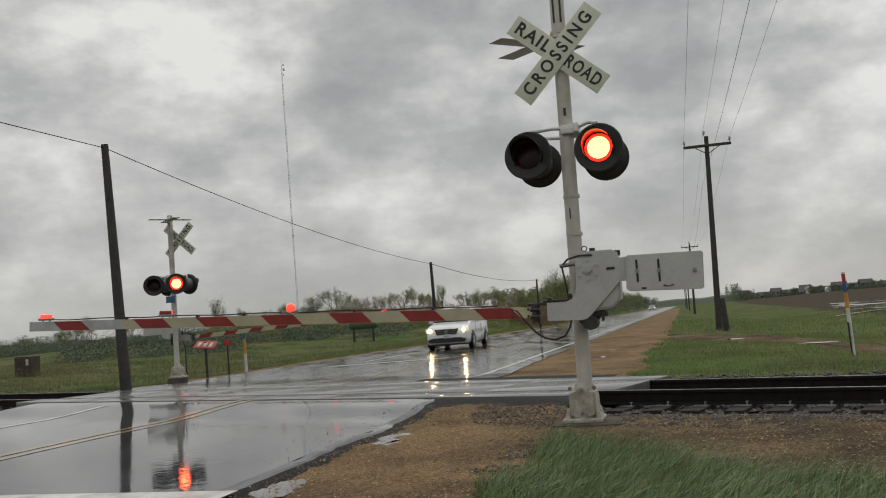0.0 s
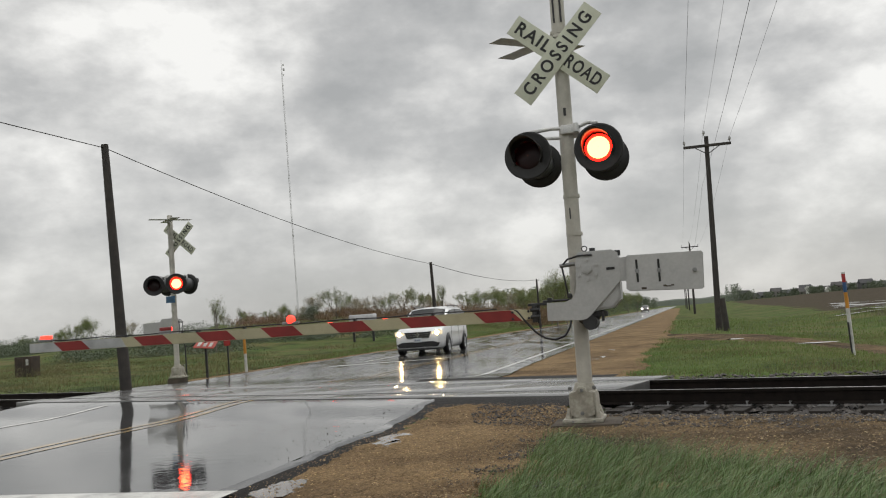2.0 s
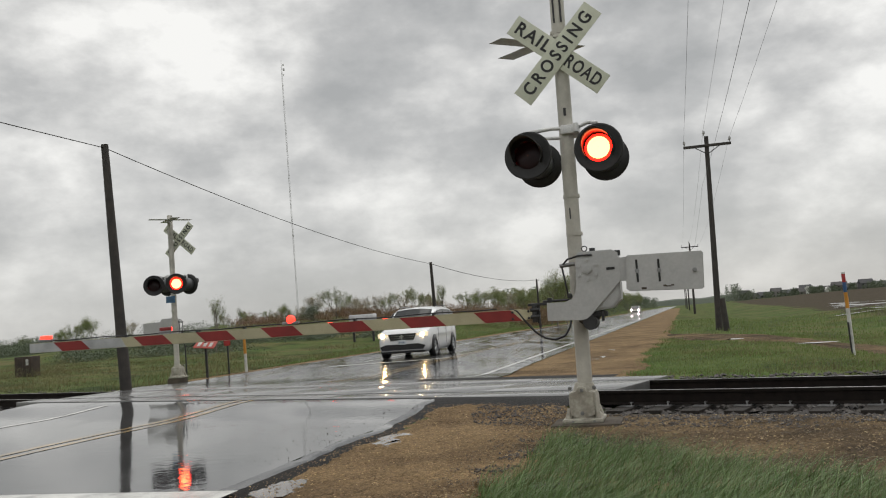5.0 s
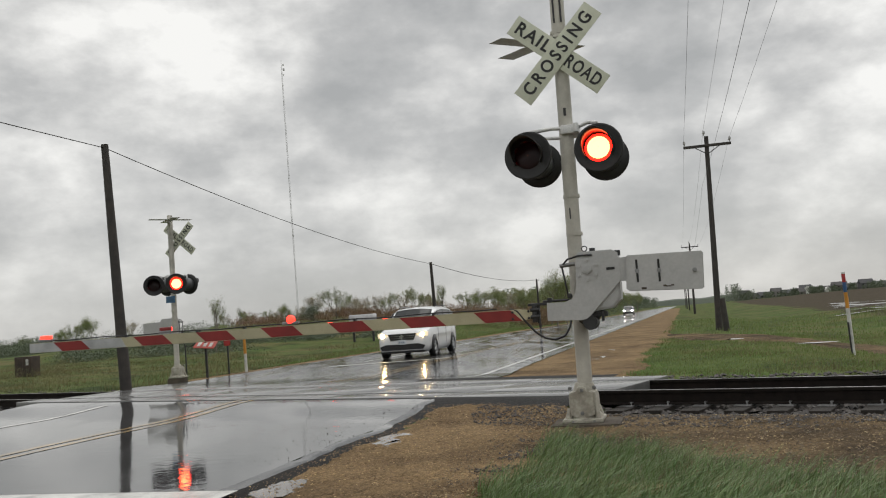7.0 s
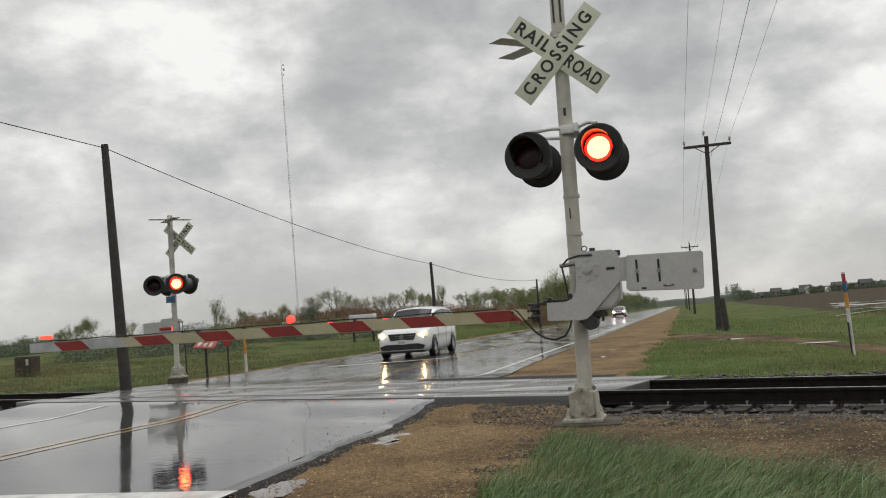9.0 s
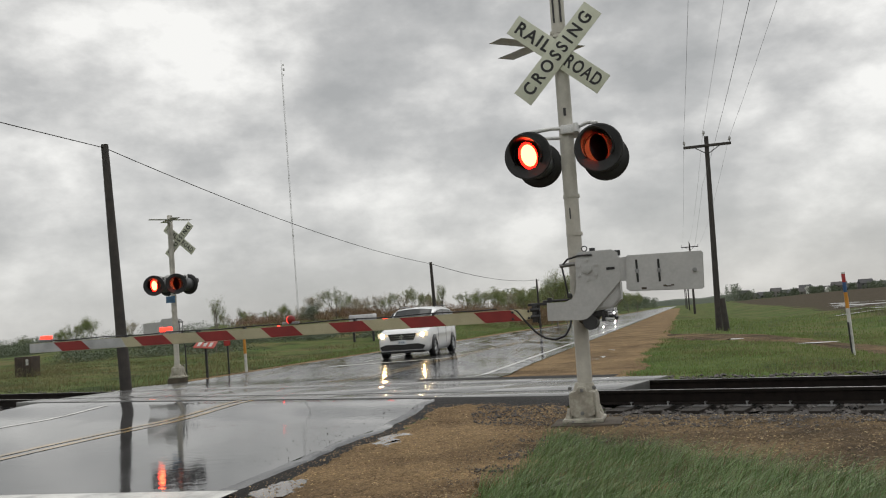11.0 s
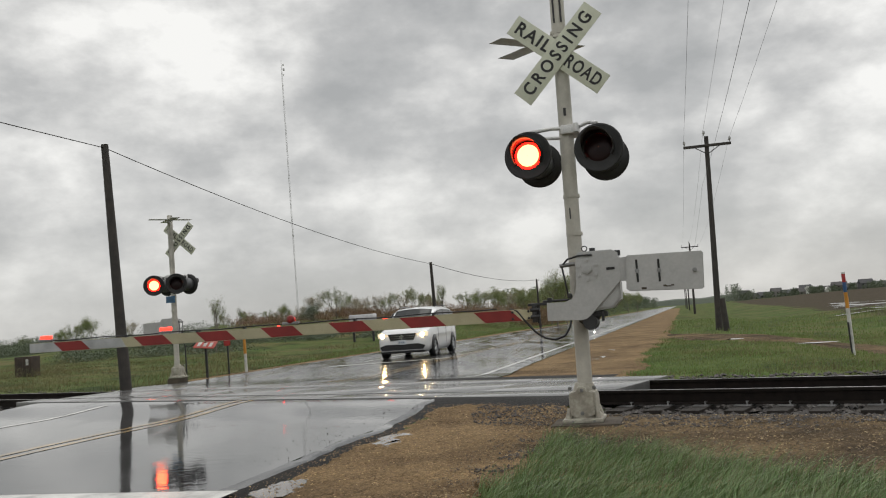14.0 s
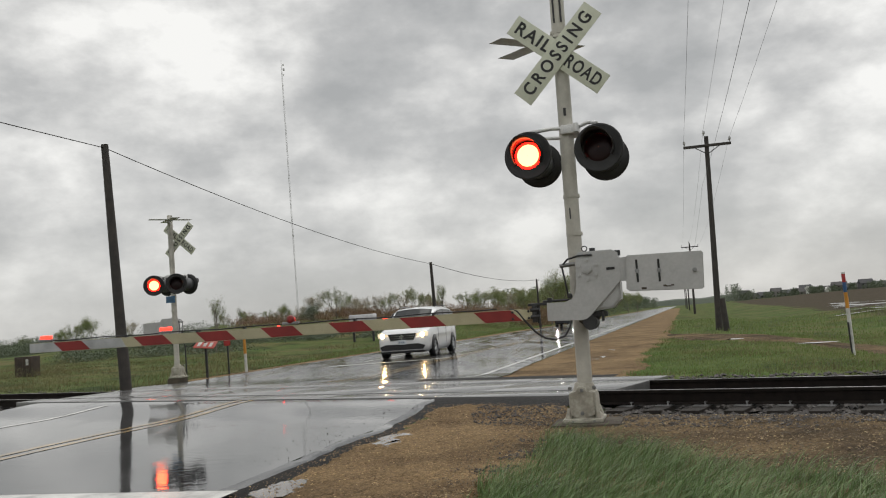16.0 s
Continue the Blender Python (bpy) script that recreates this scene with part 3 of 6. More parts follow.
def crossbuck(parent, at, blank=False):
    long, wide = 1.22, 0.235
    for k, (angle, words) in enumerate(((-41, (("RAIL", -0.335), ("ROAD", 0.335))), (47, (("CROSSING", 0.0),)))):
        s = Shape()
        s.box(long, 0.008, wide, (0, 0, 0), bevel=0.003)
        turn = at @ Matrix.Translation((0, -0.006 * (1 + 2 * k), 0)) @ Matrix.Rotation(radians(-angle), 4, "Y")
        if blank:
            part("crossbuck_blade", s, M["sign_back"], parent, "bare metal back of a tipped crossbuck board", at=turn)
            continue
        blade = part("crossbuck_blade", s, M["sign_white"], parent, "pale weathered crossbuck board", at=turn)
        for face in (-1,):
            for word, shift in words:
                data = letters(word, 0.135, 1.0, 1.22 if len(word) == 4 else 1.42)
                wish = 0.44 if len(word) == 4 else 1.06
                xs = [v.co.x for v in data.vertices]
                data.transform(Matrix.Diagonal((wish / (max(xs) - min(xs)), 1, 1, 1)))
                stand = Matrix.Translation((shift * -face, 0.0058 * face, 0)) @ Matrix.Rotation(math.pi / 2, 4, "X")
                part("lettering", data, None, blade, at=stand)


ARM_MOVES = [(0.0, 2.3), (0.15, 1.75), (0.3, 1.25), (0.45, 0.78), (0.6, 0.38), (0.75, 0.1), (0.87, -0.05), (1.0, 0.04), (1.2, 0.0), (16.4, 0.0)]
ARMS = []


def arm_lamp(arm, x, z, phase, steady=False):
    s = Shape()
    s.box(0.20 if steady or phase else 0.17, 0.05, 0.03, (0, 0, 0.015), bevel=0.006)
    s.rod((-0.05, 0, -0.03), (-0.05, 0, 0.01), 0.008).rod((0.05, 0, -0.03), (0.05, 0, 0.01), 0.008)
    lamp = part("arm_lamp", s, M["bolt"], arm, "small red lamp clamped on the gate arm", at=pose(x, 0, z))
    s = Shape()
    if steady or not phase:
        s.box(0.16, 0.034, 0.055, (0, 0, 0), bevel=0.012)
    else:
        s.lathe([(0.001, 0.03), (0.04, 0.028), (0.05, 0.012), (0.053, 0.0), (0.05, -0.012), (0.04, -0.028), (0.001, -0.03)], 20, Matrix.Rotation(math.pi / 2, 4, "X"))
    for f in s.bm.faces:
        f.material_index = 1 if f.calc_center_median().y > 0.002 and not steady else 0
    lift = 0.045 if steady or not phase else 0.052
    FLIPS_DATA = s.mesh("lamp_glass", [M["arm_glow"], M["arm_dim"]])
    return lamp, FLIPS_DATA, lift


def gate_arm(parent, pivot, tilt):
    """A striped arm along local -x, as one keyed part with its bands and lamps."""
    long, h0, h1, th = 6.66, 0.126, 0.116, 0.035
    root = 0.58

    def half(x):
        return (h0 + (h1 - h0) * (-x / long)) / 2

    s = Shape()
    s.prism([(-root + 0.18, -half(0) * 0.7), (-root, -half(0)), (-long, -half(-long)), (-long, half(-long)), (-root, half(0)), (-root + 0.18, half(0) * 0.7)], -th / 2, th / 2, bevel=0.003)
    arm = part("gate_arm", s, M["arm_white"], parent, "long tapering gate arm with red and cream bands", at=pivot @ pose(0, 0, 0, 0, tilt, 0))
    slant = 0.062
    for k in range(7):
        c = -0.79 - 0.83 * k - (0.285 if k == 6 else 0)
        w = 0.198
        s = Shape()
        hh = half(c) - 0.004
        s.prism([(c - w + slant, -hh), (c + w + slant, -hh), (c + w - slant, hh), (c - w - slant, hh)], -th / 2 - 0.0025, th / 2 + 0.0025)
        part("red_band", s, M["arm_red"], arm, flat=True)
    s = Shape()
    hh = half(-6.3) - 0.003
    s.prism([(-6.66, -hh), (-5.30, -hh), (-5.37, hh), (-6.66, hh)], -th / 2 - 0.0012, th / 2 + 0.0012)
    part("bare_band", s, M["arm_grey"], arm, "bare grey end of the arm", flat=True)
    for x, phase, steady in ((-6.43, True, True), (-4.77, False, False), (-3.17, True, False)):
        lamp, data, lift = arm_lamp(arm, x, half(x) + 0.012, phase, steady)
        glass = part("lamp_glass", data, None, arm, "glowing red lamp glass")
        place = pose(x, 0, half(x) + 0.012 + lift)
        glass.matrix_basis = place
        if not steady:
            FLIPS.append((glass, phase, place))
    s = Shape()
    pts = [(x, 0, half(x) + 0.012 + 0.012 * abs(math.sin(x * 3.1))) for x in np.linspace(-0.8, -6.4, 40)]
    s.tube(pts, 0.007, 6)
    part("arm_cable", s, M["wire"], arm, "black cable along the top of the arm")
    s = Shape()
    for x in (-5.3, -4.35, -3.75, -2.4, -1.5):
        s.box(0.03, 0.05, 0.03, (x, 0, half(x) + 0.012), bevel=0.004)
    pieces("cable_clip", s, M["dark_iron"], arm)
    s = Shape()
    for x in (-0.63, -0.46):
        for z in (-0.035, 0.035):
            s.rod((x, -0.03, z), (x, 0.03, z), 0.014, sides=6)
    pieces("arm_bolt", s, M["dark_iron"], arm)
    ARMS.append((arm, pivot, tilt))
    return arm


def signal(at, label, facing_phase, away_phase, top, tilt, sign=(0.04, -0.1, 3.93), lamp_z=2.84, grow=1.0, away_turn=0, boards=(0.3, -87), foot=0.72):
    """A crossing signal with its gate. Local: arm along -x, traffic looks along +y."""
    t = thing("crossing_signal", label, "railroad signal", at, "signals of the crossing")
    s = Shape()
    s.rod((0.03, 0, 0.3), (0.065, 0, top), 0.079, 0.077, 20)
    part("mast", s, M["silver"], t, "streaked aluminium-coloured mast")
    s = Shape()
    for z in (1.98, 2.39, 4.15, 4.19):
        s.rod((0.05, 0, z - 0.018), (0.05, 0, z + 0.018), 0.088, sides=20)
    pieces("mast_band", s, M["silver"], t)
    s = Shape()
    for x in (0.025, 0.10):
        s.box(0.022, 0.02, 0.26, (x, -0.068, 4.42), bevel=0.008)
    s.box(0.03, 0.02, 0.09, (0.06, -0.073, 3.30), bevel=0.01).box(0.014, 0.02, 0.12, (0.03, -0.076, 2.20), bevel=0.006)
    pieces("worn_patch", s, M["dark_iron"], t, "dark patch where the paint is gone")
    s = Shape()
    s.box(0.42, 0.42, 0.045, (0, 0, 0.022), bevel=0.018).box(0.30, 0.30, 0.27, (0.01, 0, 0.19), bevel=0.06)
    s.rod((0.01, 0, 0.04), (0.01, 0, 0.09), 0.20, 0.165, 12)
    for ex, ey in ((-0.15, -0.15), (0.16, -0.15), (-0.15, 0.15), (0.16, 0.15)):
        s.rod((ex, ey, 0.04), (ex * 0.9, ey * 0.9, 0.15), 0.035, 0.02, 10)
    s.rod((0.02, 0, 0.3), (0.025, 0, 0.40), 0.13, 0.095, 20)
    base = part("mast_base", s, M["base_metal"], t, "cast junction-box base bolted to concrete")
    s = Shape()
    s.prism([(-0.12, 0.08), (-0.05, 0.05), (0.05, 0.05), (0.13, 0.08), (0.13, 0.3), (0.06, 0.33), (0.04, 0.37), (-0.03, 0.37), (-0.05, 0.33), (-0.12, 0.3)], -0.185, -0.15, bevel=0.008)
    cover = part("base_cover", s, M["base_metal"], base, "shaped cover plate")
    s = Shape()
    for x, z in ((0.01, 0.335), (0.0, 0.10), (-0.11, 0.36), (0.14, 0.36), (-0.1, 0.02), (0.12, 0.02)):
        s.rod((x, -0.21, z), (x, -0.12, z), 0.014, sides=6).rod((x, -0.19, z), (x, -0.18, z), 0.02, sides=12)
    pieces("base_bolt", s, M["bolt"], base)
    s = Shape()
    s.box(foot, foot * 0.84, 0.30, (0.03, 0.0, -0.15), bevel=0.03)
    part("footing", s, M["concrete"], t, "stained concrete footing")
    crossbuck(t, pose(*sign))
    s = Shape()
    s.rod((0.05, 0, sign[2] + boards[0] - 0.02), (-0.18, 0.58, sign[2] + boards[0] - 0.01), 0.022)
    part("sign_arm", s, M["sign_back"], t)
    s = Shape()
    s.box(0.12, 0.1, 0.05, (0.05, -0.06, 3.83), bevel=0.01).box(0.12, 0.1, 0.05, (0.05, -0.06, 4.03), bevel=0.01)
    pieces("sign_bracket", s, M["sign_back"], t)
    tip = pose(-0.24, 0.48, sign[2] + boards[0], boards[1], 0, 0)
    crossbuck(t, tip, True)
    s = Shape()
    dz = lamp_z - 2.84
    s.tube([(-0.345, -0.16, 3.10 + dz), (-0.1, -0.08, 3.13 + dz), (0.16, -0.08, 3.11 + dz), (0.3, -0.1, 3.15 + dz), (0.40, -0.16, 3.12 + dz)], 0.02, 10)
    s.tube([(-0.35, 0.3, 3.12 + dz), (0.04, 0.1, 3.05 + dz), (0.42, 0.3, 3.12 + dz)], 0.02, 10)
    s.tube([(-0.345, -0.13, 3.11 + dz), (-0.345, -0.13, 2.95 + dz)], 0.02).tube([(0.40, -0.13, 3.13 + dz), (0.40, -0.13, 2.95 + dz)], 0.02)
    s.tube([(-0.35, 0.28, 3.12 + dz), (-0.35, 0.28, 2.95 + dz)], 0.02).tube([(0.42, 0.28, 3.12 + dz), (0.42, 0.28, 2.95 + dz)], 0.02)
    part("light_crossarm", s, M["sign_back"], t, "bent pipe that carries the flashers")
    s = Shape()
    s.box(0.2, 0.24, 0.1, (0.1, -0.01, 3.10 + dz), bevel=0.02).rod((0.17, -0.13, 3.06 + dz), (0.17, -0.13, 3.15 + dz), 0.03)
    part("crossarm_clamp", s, M["sign_back"], t)
    for x, one in ((-0.345, False), (0.40, True)):
        flasher(t, pose(x, -0.24, lamp_z, -2, 0, -5) @ Matrix.Scale(grow, 4), None if facing_phase is None else one == facing_phase)
        flasher(t, pose(x + 0.02, 0.42, lamp_z, -2, 0, 180 + away_turn) @ Matrix.Scale(grow, 4), None if away_phase is None else one == away_phase)
    # gate mechanism
    s = Shape()
    s.prism([(-0.266, 1.075), (0.084, 1.061), (0.135, 1.07), (0.18, 1.10), (0.506, 1.43), (0.526, 1.672), (0.07, 1.70), (0.055, 1.40), (0.035, 1.335), (-0.0, 1.285), (-0.075, 1.259), (-0.263, 1.264)], -0.305, -0.29, bevel=0.003)
    part("gate_bracket", s, M["grey_paint"], t, "light grey steel arm bracket plate")
    s = Shape()
    s.prism([(0.09, 1.30), (0.42, 1.36), (0.5, 1.5), (0.498, 1.73), (0.44, 1.765), (0.1, 1.765), (0.07, 1.73)], -0.285, 0.05, bevel=0.012)
    mech = part("gate_mechanism", s, M["grey_paint"], t, "grey gate mechanism case")
    s = Shape()
    for k in range(6):
        a = radians(30 + 60 * k)
        s.rod((0.184 + 0.1 * math.cos(a), -0.325, 1.573 + 0.1 * math.sin(a)), (0.184 + 0.1 * math.cos(a), -0.3, 1.573 + 0.1 * math.sin(a)), 0.017, sides=6)
    s.rod((0.184, -0.335, 1.573), (0.184, -0.3, 1.573), 0.042, sides=8).rod((0.184, -0.345, 1.573), (0.184, -0.3, 1.573), 0.024, sides=8)
    pieces("bracket_bolt", s, M["grey_paint"], mech)
    s = Shape()
    s.box(0.085, 0.008, 0.028, (0.42, -0.307, 1.57))
    part("bracket_slot", s, M["black"], mech)
    s = Shape()
    s.lathe([(0.022, -0.006), (0.032, -0.006), (0.032, 0.006), (0.022, 0.006), (0.022, -0.006)], 16, pose(0.16, -0.2, 1.80, 90, 0, 0))
    s.rod((0.24, -0.2, 1.76), (0.24, -0.2, 1.80), 0.03).rod((0.49, -0.2, 1.70), (0.49, -0.2, 1.755), 0.035)
    pieces("case_fitting", s, M["dark_iron"], mech)
    s = Shape()
    s.prism([(0.2, 1.14), (0.42, 1.17), (0.5, 1.25), (0.505, 1.5), (0.2, 1.5)], -0.28, 0.04, bevel=0.02)
    part("case_bottom", s, M["grey_paint"], mech, "rounded grey underside of the mechanism case")
    s = Shape()
    s.box(0.16, 0.1, 0.05, (0.27, -0.2, 1.11), bevel=0.012).rod((0.2, -0.24, 1.12), (0.34, -0.24, 1.13), 0.014).rod((0.3, -0.25, 1.04), (0.3, -0.25, 1.14), 0.016)
    s.rod((0.17, -0.3, 1.03), (0.17, -0.05, 1.03), 0.075, sides=18).rod((0.12, -0.18, 1.02), (0.22, -0.1, 1.22), 0.09, 0.12, 18)
    part("drive_motor", s, M["dark_iron"], t, "dark iron drive casing under the bracket")
    s = Shape()
    s.prism([(0.50, 1.43), (0.66, 1.43), (0.66, 1.68), (0.50, 1.67)], -0.30, -0.285)
    part("counterweight_arm", s, M["grey_paint"], t)
    s = Shape()
    s.prism([(0.60, 1.32), (1.30, 1.292), (1.322, 1.31), (1.339, 1.65), (1.32, 1.672), (0.60, 1.686), (0.58, 1.665), (0.565, 1.345)], -0.34, -0.305, bevel=0.006)
    plate = part("counterweight", s, M["grey_paint"], t, "grey steel counterweight plate with bolt slots")
    s = Shape()
    for x, z in ((0.685, 1.58), (0.685, 1.46), (0.90, 1.57), (0.90, 1.45)):
        s.box(0.022, 0.008, 0.11, (x, -0.341, z), bevel=0.003)
    pieces("plate_slot", s, M["black"], plate)
    s = Shape()
    for x, z in ((0.685, 1.52), (0.90, 1.51), (1.245, 1.485)):
        s.rod((x, -0.352, z), (x, -0.34, z), 0.023, sides=16).rod((x, -0.365, z), (x, -0.34, z), 0.013, sides=6)
    pieces("plate_bolt", s, M["bolt"], plate)
    s = Shape()
    for x, z, w, h in ((0.98, 1.345, 0.05, 0.012), (0.945, 1.352, 0.03, 0.02), (1.02, 1.352, 0.03, 0.014), (0.74, 1.34, 0.05, 0.022)):
        s.box(w, 0.003, h, (x, -0.3408, z), bevel=0.001)
    pieces("rust_chip", s, M["concrete"], plate, "brown chip in the grey paint")
    # joint between bracket and arm
    s = Shape()
    s.box(0.2, 0.05, 0.03, (-0.36, -0.28, 1.255), bevel=0.006).box(0.05, 0.08, 0.2, (-0.40, -0.27, 1.17), bevel=0.01)
    s.rod((-0.36, -0.28, 1.06), (-0.36, -0.28, 1.26), 0.015).rod((-0.44, -0.3, 1.13), (-0.34, -0.3, 1.13), 0.02).rod((-0.44, -0.3, 1.2), (-0.34, -0.3, 1.2), 0.02)
    s.box(0.05, 0.06, 0.05, (-0.23, -0.28, 1.29), bevel=0.01).box(0.05, 0.06, 0.05, (-0.02, -0.28, 1.32), bevel=0.01).rod((-0.3, -0.28, 1.28), (0.03, -0.28, 1.28), 0.012)
    part("shear_pin_joint", s, M["dark_iron"], t, "dark breakaway joint of the arm")
    s = Shape()
    s.tube([(-0.66, -0.29, 1.225), (-0.58, -0.3, 1.20), (-0.5, -0.3, 1.09), (-0.4, -0.3, 0.97), (-0.3, -0.3, 0.9), (-0.2, -0.3, 0.88), (-0.1, -0.3, 0.91), (-0.04, -0.29, 1.0), (-0.02, -0.28, 1.1)], 0.012, 8)
    s.tube([(-0.09, -0.2, 1.64), (-0.02, -0.25, 1.70), (0.1, -0.31, 1.725), (0.24, -0.31, 1.725)], 0.01, 6)
    s.tube([(-0.09, -0.2, 1.64), (-0.06, -0.22, 1.45), (-0.04, -0.25, 1.34)], 0.01, 6)
    part("lamp_cable", s, M["wire"], t, "slack black cable to the arm")
    s = Shape()
    s.rod((-0.11, -0.2, 1.64), (0.05, -0.2, 1.65), 0.022)
    part("cable_gland", s, M["bolt"], t)
    gate_arm(t, pose(0, -0.29, 1.155), tilt)
    return t


M["arm_dim"] = material("unlit_red_lamp_glass", (0.24, 0.016, 0.014), rough=0.3)
M["arm_glow"] = material("lit_arm_lamp", (0.6, 0.05, 0.03), rough=0.3, emission=(1.0, 0.022, 0.012), strength=5.0)
NEAR = (1.37, 9.37, -0.05)
FAR_XY = ar(23.1, -14.48)
signal(pose(*NEAR, 0, 0, ROAD_TURN), "silver crossing signal mast with lowered striped gate, on concrete footing", True, None, 4.95, 0.1)
far_signal = signal(pose(*FAR_XY, -0.02, 0, 0, ROAD_TURN + 180), "silver crossing signal mast beyond the tracks, gate lowered", None, False, 4.84, 0.1, (-0.15, -0.14, 4.10, 0, 0, 180), 2.75, 1.17, 30, (0.52, -90), 0.46)
s = Shape()
s.box(0.3, 0.012, 0.2, (0.1, 0.085, 2.32), bevel=0.01)
part("notice_plate", s, material("blue_enamel", (0.08, 0.2, 0.36), rough=0.4), far_signal, "small blue notice plate")


# ---- poles, wires, markers ----
def catenary(a, b, sag, n=24):
    a, b = Vector(a), Vector(b)
    return [a.lerp(b, k / n) - Vector((0, 0, sag * 4 * (k / n) * (1 - k / n))) for k in range(n + 1)]


def wire(points, r, label):
    s = Shape()
    s.tube(points, r, 5)
    ob = new("overhead_wire", s.mesh("overhead_wire", M["wire"]))
    tagged(ob, label, "cable", "overhead wires")


def utility_pole(a, r, height, lean=0.0, crossarm=True, thick=0.15, stub=False):
    x, y = ar(a, r)
    z = ground_z(x, y) - 0.05
    t = thing("utility_pole", "dark wooden utility pole with crossarm in the grass verge" if crossarm else "bare dark wooden pole leaning at the road edge", "utility pole", pose(x, y, z, 0, 0, ROAD_TURN), "utility poles")
    s = Shape()
    s.rod((0, 0, 0), (lean, 0, height), thick, thick * 0.62, 14)
    part("pole_shaft", s, M["pole_wood"], t)
    if crossarm:
        s = Shape()
        s.box(2.1, 0.1, 0.12, (lean, -0.12, height - 0.45), bevel=0.008)
        part("crossarm", s, M["pole_wood"], t)
        s = Shape()
        for side in (-1, 1):
            s.rod((lean + side * 0.55, -0.13, height - 0.5), (lean * 0.95, -0.13, height - 0.85), 0.02, sides=6)
        pieces("brace", s, M["dark_iron"], t)
        for px, pz in ((lean - 1.0, height - 0.39), (lean + 1.0, height - 0.39), (lean - 0.1, height)):
            s = Shape()
            s.lathe([(0.02, 0), (0.02, 0.08), (0.05, 0.1), (0.065, 0.14), (0.05, 0.17), (0.06, 0.2), (0.03, 0.25), (0.001, 0.26)], 12, Matrix.Translation((px, -0.12, pz)))
            part("insulator", s, M["grey_paint"], t, "grey insulator")
    return t, Vector((x, y, z))


def build_poles():
    stops = [-31.0, 41.7, 115, 188, 261, 334]
    tops = []
    for k, a in enumerate(stops):
        t, p = utility_pole(a, 1.56, 8.95, 0.22 if k == 1 else 0.1)
        tops.append(p)
    for lateral, h in ((-1.0 + 0.2, 8.75), (1.0 + 0.2, 8.75), (0.1, 9.2)):
        for p, q in zip(tops, tops[1:]):
            off = Vector((RN.x, RN.y, 0)) * lateral + Vector((0, 0, h))
            wire(catenary(p + off, q + off, 0.7), 0.0045, "thin overhead line between utility poles")
    p, q = tops[0], tops[1]
    off = Vector((RN.x, RN.y, 0)) * -0.15 + Vector((0, 0, 6.7))
    for p, q in zip(tops, tops[1:]):
        wire(catenary(p + off, q + off, 0.9), 0.0045, "thin neutral line below the crossarm")
    x, y = ar(40.1, 1.82)
    s = Shape()
    s.rod((0, 0, -0.1), (-0.1, 0, 1.42), 0.14, 0.13, 12)
    ob = new("pole_stub", s.mesh("pole_stub", M["pole_wood"]))
    ob.matrix_basis = pose(x, y, ground_z(x, y), 0, 0, ROAD_TURN)
    tagged(ob, "dark cut-off pole stub in the grass", "pole")
    # line of bare poles beyond the road
    tops = []
    for a, r, h, lean in ((-38, -13.5, 6.6, 0), (18.36, -12.93, 6.08, -0.34), (45.5, -12.75, 4.55, -0.1), (80.2, -12.6, 4.6, -0.05), (137, -12.6, 4.8, 0)):
        t, p = utility_pole(a, r, h, lean, False, 0.14 if a < 30 else 0.12)
        tops.append(p + Vector((RN.x, RN.y, 0)) * lean + Vector((0, 0, h - 0.08)))
    for p, q in zip(tops, tops[1:]):
        wire(catenary(p, q, 0.35 if q.y < 60 else 0.4), 0.011 if q.y < 60 else 0.016, "sagging cable between the bare poles")


def marker_post(a, r, h, name, colours, label, w=0.09):
    x, y = ar(a, r)
    t = thing(name, label, "marker post", pose(x, y, ground_z(x, y) - 0.03, 0, -1.5, ROAD_TURN), "marker posts")
    z = 0
    for k, (share, mat) in enumerate(colours):
        s = Shape()
        s.rod((0, 0, z), (0, 0, z + share * h), w / 2, w / 2 * 0.98, 14)
        z += share * h
        if k == len(colours) - 1:
            s.ball((0, 0, z), w / 2 * 0.98, (1, 1, 0.4), 12, 6)
        part("post_section", s, mat, t)


